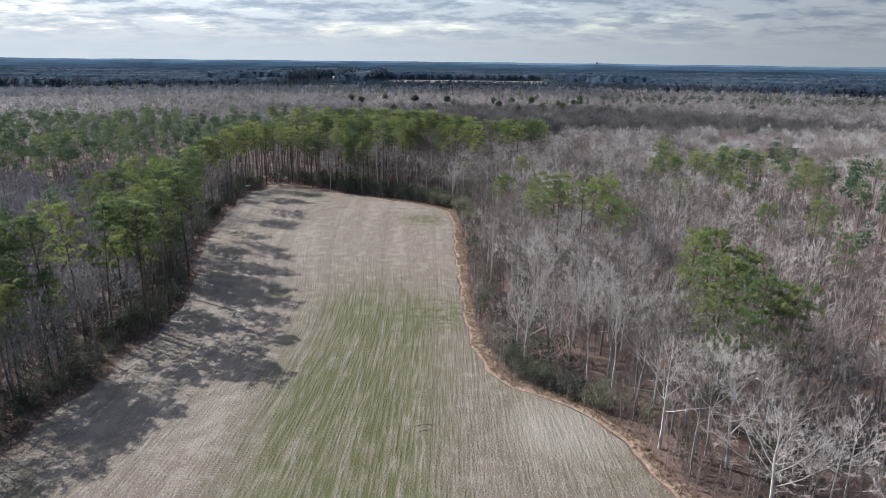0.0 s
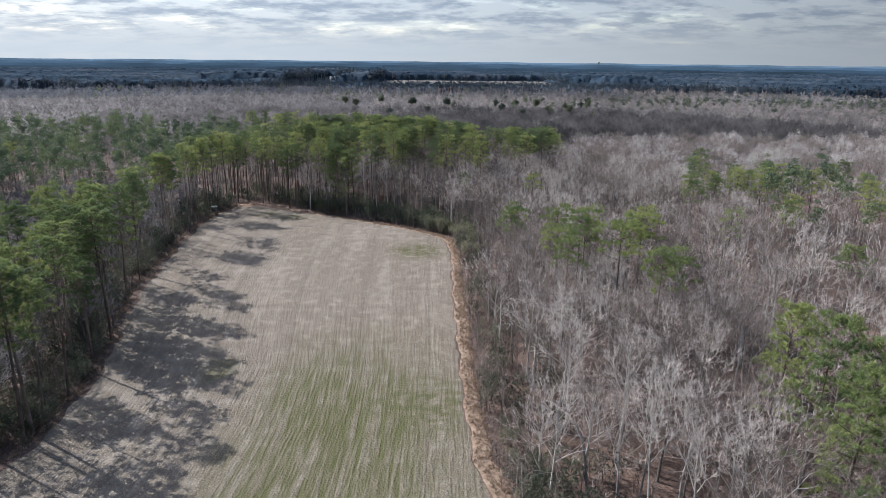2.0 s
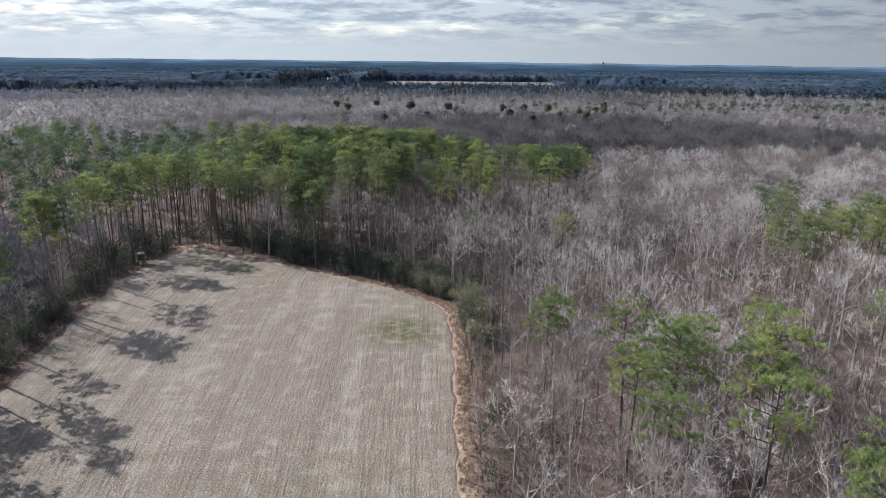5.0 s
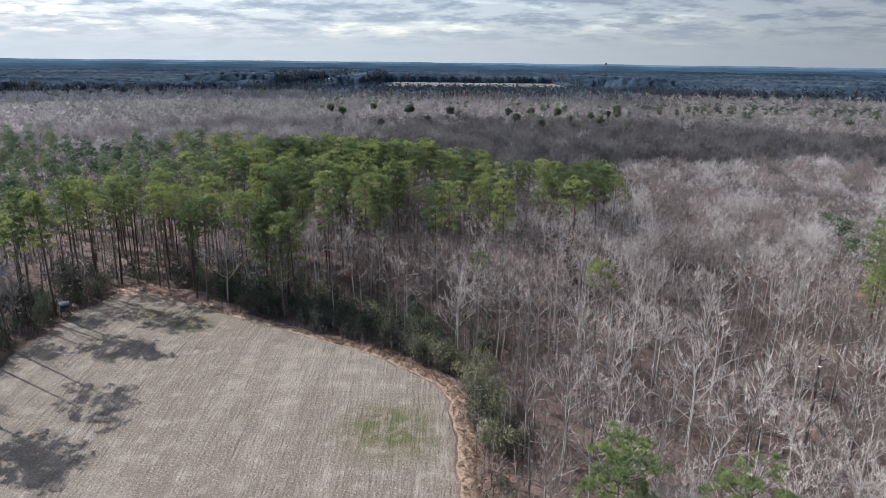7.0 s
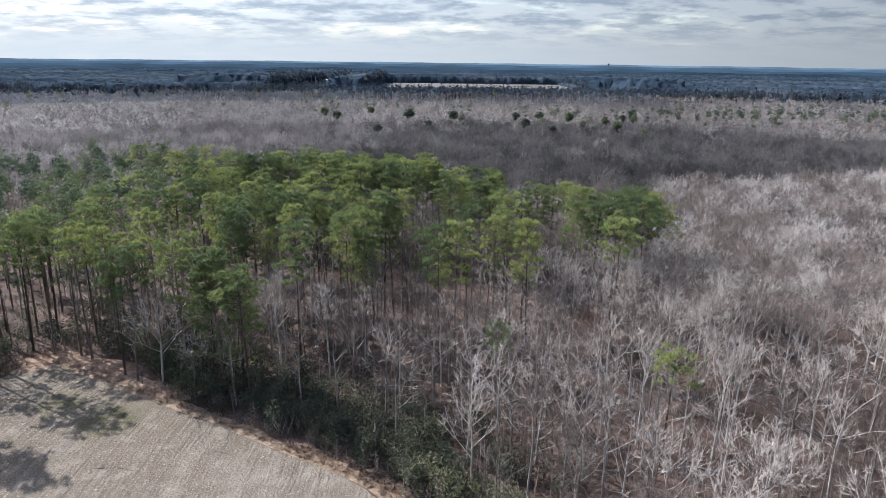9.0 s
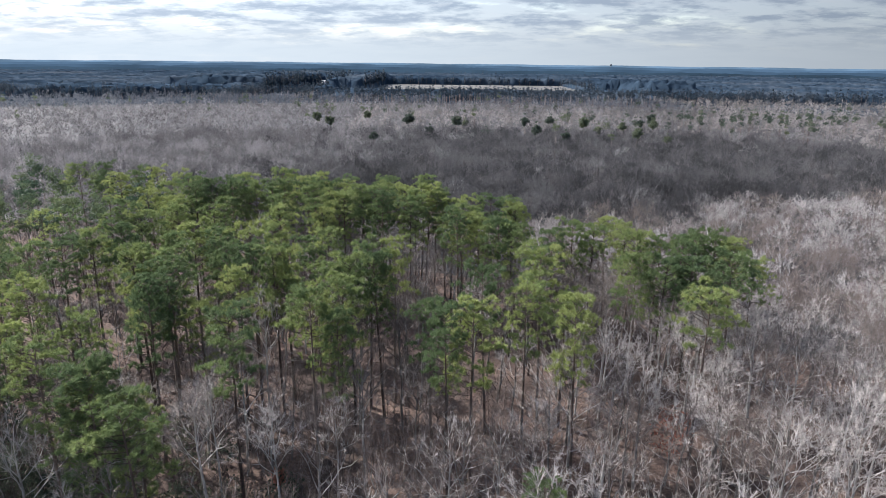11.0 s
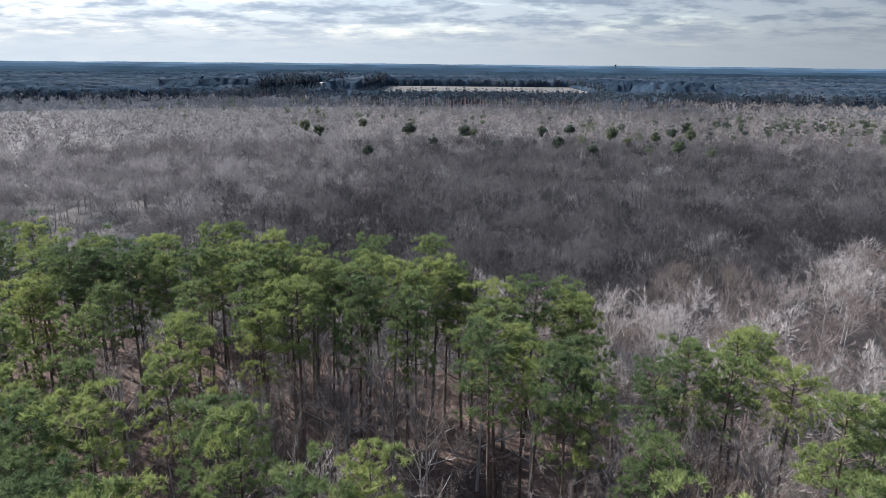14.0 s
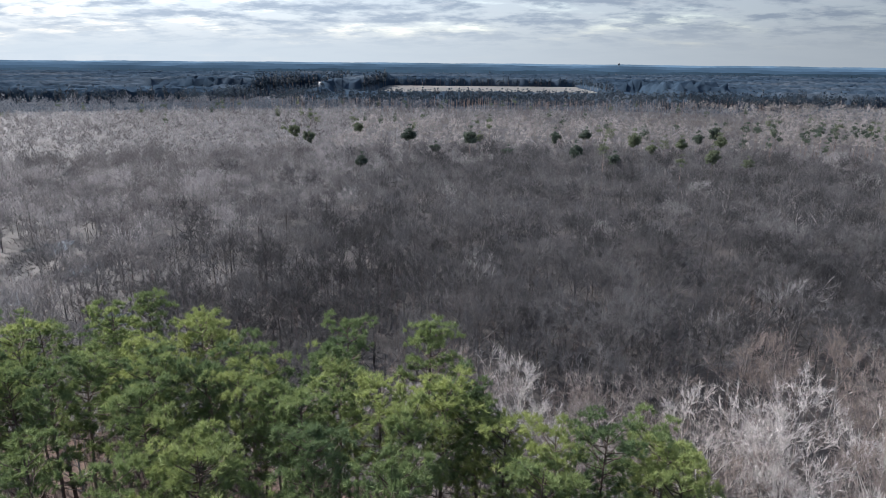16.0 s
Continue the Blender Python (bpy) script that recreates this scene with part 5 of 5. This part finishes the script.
def build_stand():
    """A small hunting blind on posts among the shrubs."""
    root = tagged(new("hunting_blind"), "small weathered grey wooden hunting blind with a pale roof", "hunting blind")
    for dx in (-0.8, 0.8):
        for dy in (-0.8, 0.8):
            part("post", box(Soup(), dx, dy, 0.75, 0.12, 0.12, 1.7), GREY_BOARD, root)
    part("floor", box(Soup(), 0, 0, 1.5, 1.9, 1.9, 0.1), GREY_BOARD, root)
    for k in range(4):
        s = Soup()
        box(s, 0, -0.9, 1.9, 1.86, 0.05, 0.75)
        box(s, 0, -0.9, 2.95, 1.86, 0.05, 0.3)
        box(s, -0.8, -0.9, 2.53, 0.26, 0.05, 0.56)
        box(s, 0.8, -0.9, 2.53, 0.26, 0.05, 0.56)
        o = part("wall", s, GREY_BOARD, root)
        o.matrix_basis = pose(0, 0, 0, 0, 0, 90 * k)
    roof = part("roof", box(Soup(), 0, 0, 0, 2.3, 2.4, 0.06), TIN, root, "pale sheet-metal roof")
    roof.matrix_basis = pose(0, 0, 3.22, 6, 0, 0)
    s = Soup()
    for k in range(6):
        box(s, 0, -1.35 - 0.02 * k, 0.2 + 0.24 * k, 0.5, 0.05, 0.05)
    for dx in (-0.26, 0.26):
        box(s, dx, -1.38, 0.8, 0.06, 0.05, 1.65)
    part("ladder", s, GREY_BOARD, root)
    root.matrix_basis = pose(-73.4, 245.7, 0, 0, 0, 35) @ Matrix.Scale(0.85, 4)


def build_snag():
    root = tagged(new("dead_snag"), "dead broken tree with dark bark and stub limbs", "dead tree")
    s = Soup()
    tube(s, [(0, 0, -0.3), (0.1, 0, 4), (0.25, 0.1, 9), (0.2, 0.2, 13.5)], [0.42, 0.36, 0.3, 0.2], 7)
    part("trunk", s, PINE_BARK, root)
    for z, az, ln in ((8, 0.4, 2.2), (9.5, 3.4, 1.6), (11, 1.2, 2.6), (12.5, 4.4, 1.8), (13.2, 0.1, 1.4)):
        q = Soup()
        d = np.array([math.cos(az), math.sin(az), 0.35])
        tube(q, [np.array([0.2, 0.1, z]), np.array([0.2, 0.1, z]) + d * ln * 0.6, np.array([0.2, 0.1, z + 0.3]) + d * ln], [0.13, 0.09, 0.04], 5)
        part("limb", q, PALE_BARK, root)
    root.matrix_basis = pose(50.2, 202.6, 0, 3, -2, 0)


def build_fallen():
    root = tagged(new("leaning_dead_tree"), "pale barkless leaning tree bent over among the brush", "dead tree")
    s = Soup()
    tube(s, [(17.6, 105.6, 7.8), (18.2, 104.4, 6.4), (18.5, 103.6, 4.0), (18.9, 103.0, 0.0)], [0.14, 0.16, 0.18, 0.22], 7)
    part("trunk", s, BROWN_BARK, root, "dark standing part of the trunk")
    s = Soup()
    tube(s, [(14.8, 112.8, 7.3), (15.6, 110.9, 7.9), (16.9, 107.6, 8.2), (17.5, 105.9, 7.95), (17.75, 105.3, 7.5)], [0.07, 0.11, 0.14, 0.15, 0.14], 7)
    part("bent_top", s, PALE_BARK, root, "pale barkless top, bent over")
    for p, d in (((15.6, 110.9, 8.0), (-0.4, 0.2, 0.7)), ((16.9, 107.6, 8.3), (0.9, 0.5, 0.5)), ((17.6, 105.6, 7.9), (-0.8, -0.4, 0.3))):
        q = Soup()
        spikes(q, [p], [d], 1.4, 0.12)
        part("limb", q, PALE_BARK, root)


def build_russet():
    for x, y, h in ((26.5, 266, 12), (36, 96, 5), (41, 92, 4.5), (-20, 263, 4)):
        wood, leaf = bare_meshes(h=h, limbs=7, first=h * 0.15, levels=3, fan=4, r=0.1)
        root = tagged(new("russet_tree"), "small tree still holding its dry reddish leaves", "tree", "trees with dry leaves")
        part("trunk", wood, PALE_BARK, root)
        q = Soup()
        k = 420
        b = ball(k)
        blades(q, b * rng.uniform(0.5, 1, (k, 1)) * np.array([h * 0.22, h * 0.22, h * 0.3]) + np.array([0, 0, h * 0.62]), ball(k), 0.32, 0.22)
        part("leaves", q, RUSSET, root, "dry reddish brown leaves")
        root.matrix_basis = pose(x, y, 0, 0, 0, x * 7)


def build_old_trees():
    """Large crooked dark trees that stand over the swamp."""
    for x, y, h in OLD_TREES:
        wood, fine = bare_meshes(h=h, limbs=7, first=3.4, splay=1.25, levels=4, r=0.46, fan=5, fork=0.4, top=0.62, angle=0.8, up=0.08, twig_width=0.05)
        root = tagged(new("old_swamp_tree"), "large crooked leafless tree with dark spreading limbs", "tree", "old trees over the swamp")
        part("trunk", wood, BROWN_BARK, root)
        part("crown", fine, SHADED_BROWN_TWIG, root, "sparse leafless twigs")
        root.matrix_basis = pose(x, y, 0, 0, 0, x * 11)


def pool(cx, cy, rx, ry, seed):
    k = 40
    a = np.arange(k) / k * 6.28318
    r = 1 + 0.25 * np.sin(3 * a + seed) + 0.15 * np.sin(7 * a + 2 * seed)
    v = np.concatenate([[[cx, cy, 0.05]], np.column_stack([cx + rx * r * np.cos(a), cy + ry * r * np.sin(a), np.full(k, 0.04)])])
    j = np.arange(k)
    f = np.column_stack([np.zeros(k, int), 1 + j, 1 + (j + 1) % k])
    tagged(new("water", to_mesh("water", v, f, WATER)), "still swamp water between the trees", "water", kind="structure")


def build_far_things():
    v = np.array([(-138, 1152, 0.06), (236, 1152, 0.06), (236, 1822, 0.06), (-138, 1822, 0.06)])
    tagged(new("far_field", to_mesh("far_field", v, [(0, 1, 2), (0, 2, 3)], FAR_SOIL)), "pale open field beyond the woods", "field", kind="structure")

    def barn(x, y, w, d, h, turn, z=0.0):
        root = tagged(new("farm_building"), "white farm building with a pale metal roof", "building", "far farm buildings")
        part("wall", box(Soup(), 0, 0, h / 2, w, d, h), WHITE_WALL, root)
        for s in (-1, 1):
            q = Soup()
            e = 0.5
            q.add([(-w / 2 - e, s * (d / 2 + e), h - 0.1), (w / 2 + e, s * (d / 2 + e), h - 0.1), (w / 2 + e, 0, h + d * 0.22), (-w / 2 - e, 0, h + d * 0.22),
                   (-w / 2 - e, s * (d / 2 + e), h + 0.1), (w / 2 + e, s * (d / 2 + e), h + 0.1), (w / 2 + e, 0, h + d * 0.22 + 0.2), (-w / 2 - e, 0, h + d * 0.22 + 0.2)],
                  [(0, 1, 2), (0, 2, 3), (4, 6, 5), (4, 7, 6), (0, 5, 1), (0, 4, 5), (2, 6, 7), (2, 7, 3), (0, 3, 7), (0, 7, 4), (1, 5, 6), (1, 6, 2)])
            part("roof_slope", q, TIN, root)
        part("door", box(Soup(), 0, -d / 2 - 0.05, h * 0.35, w * 0.2, 0.1, h * 0.7), DARK_GAP, root)
        root.matrix_basis = pose(x, y, z, 0, 0, turn)

    barn(-226, 1437, 15, 10, 9, 20)
    barn(-209, 1424, 8, 7, 8.5, -10)
    # water tower on the skyline
    root = tagged(new("water_tower"), "water tower far off on the skyline", "water tower")
    s = Soup()
    tube(s, [(0, 0, 0), (0, 0, 27)], [3.0, 2.2], 10)
    part("column", s, GREY_BOARD, root)
    s = Soup()
    tube(s, [(0, 0, 26), (0, 0, 28), (0, 0, 32), (0, 0, 34.5), (0, 0, 35)], [2.2, 6, 7.5, 5, 0.2], 12)
    part("tank", s, GREY_BOARD, root)
    root.matrix_basis = pose(1010, 4480, 0)


def build_tracks():
    """Curved wheel ruts where the tractor turned."""
    for cx, cy, r, a0, a1 in ((-1.6, 79.4, 3.2, 30, 175), (-1.6, 79.4, 1.7, 35, 150), (-2.4, 90.4, 2.6, 30, 150), (-2.4, 90.4, 1.4, 20, 140), (-41, 223, 8.5, 62, 112), (-33.5, 215.5, 6.5, 60, 125), (-30, 230, 5.5, 40, 100)):
        a = np.radians(np.linspace(a0, a1, 40))
        s = Soup()
        path = np.column_stack([cx + r * np.cos(a), cy + r * np.sin(a), np.full(40, 0.06)])
        tube(s, path, 0.07 * np.sin(np.linspace(0.3, 2.84, 40)), 4)
        o = new("wheel_rut", s.mesh("wheel_rut", RUT))
        tagged(o, "curved tractor wheel rut in the field", "wheel rut", "ruts where the tractor turned")


build_stand()
build_snag()
build_fallen()
build_russet()
build_old_trees()
for i, (cx, cy, rx, ry) in enumerate(POOLS):
    pool(cx, cy, rx, ry, i)
build_far_things()
build_tracks()
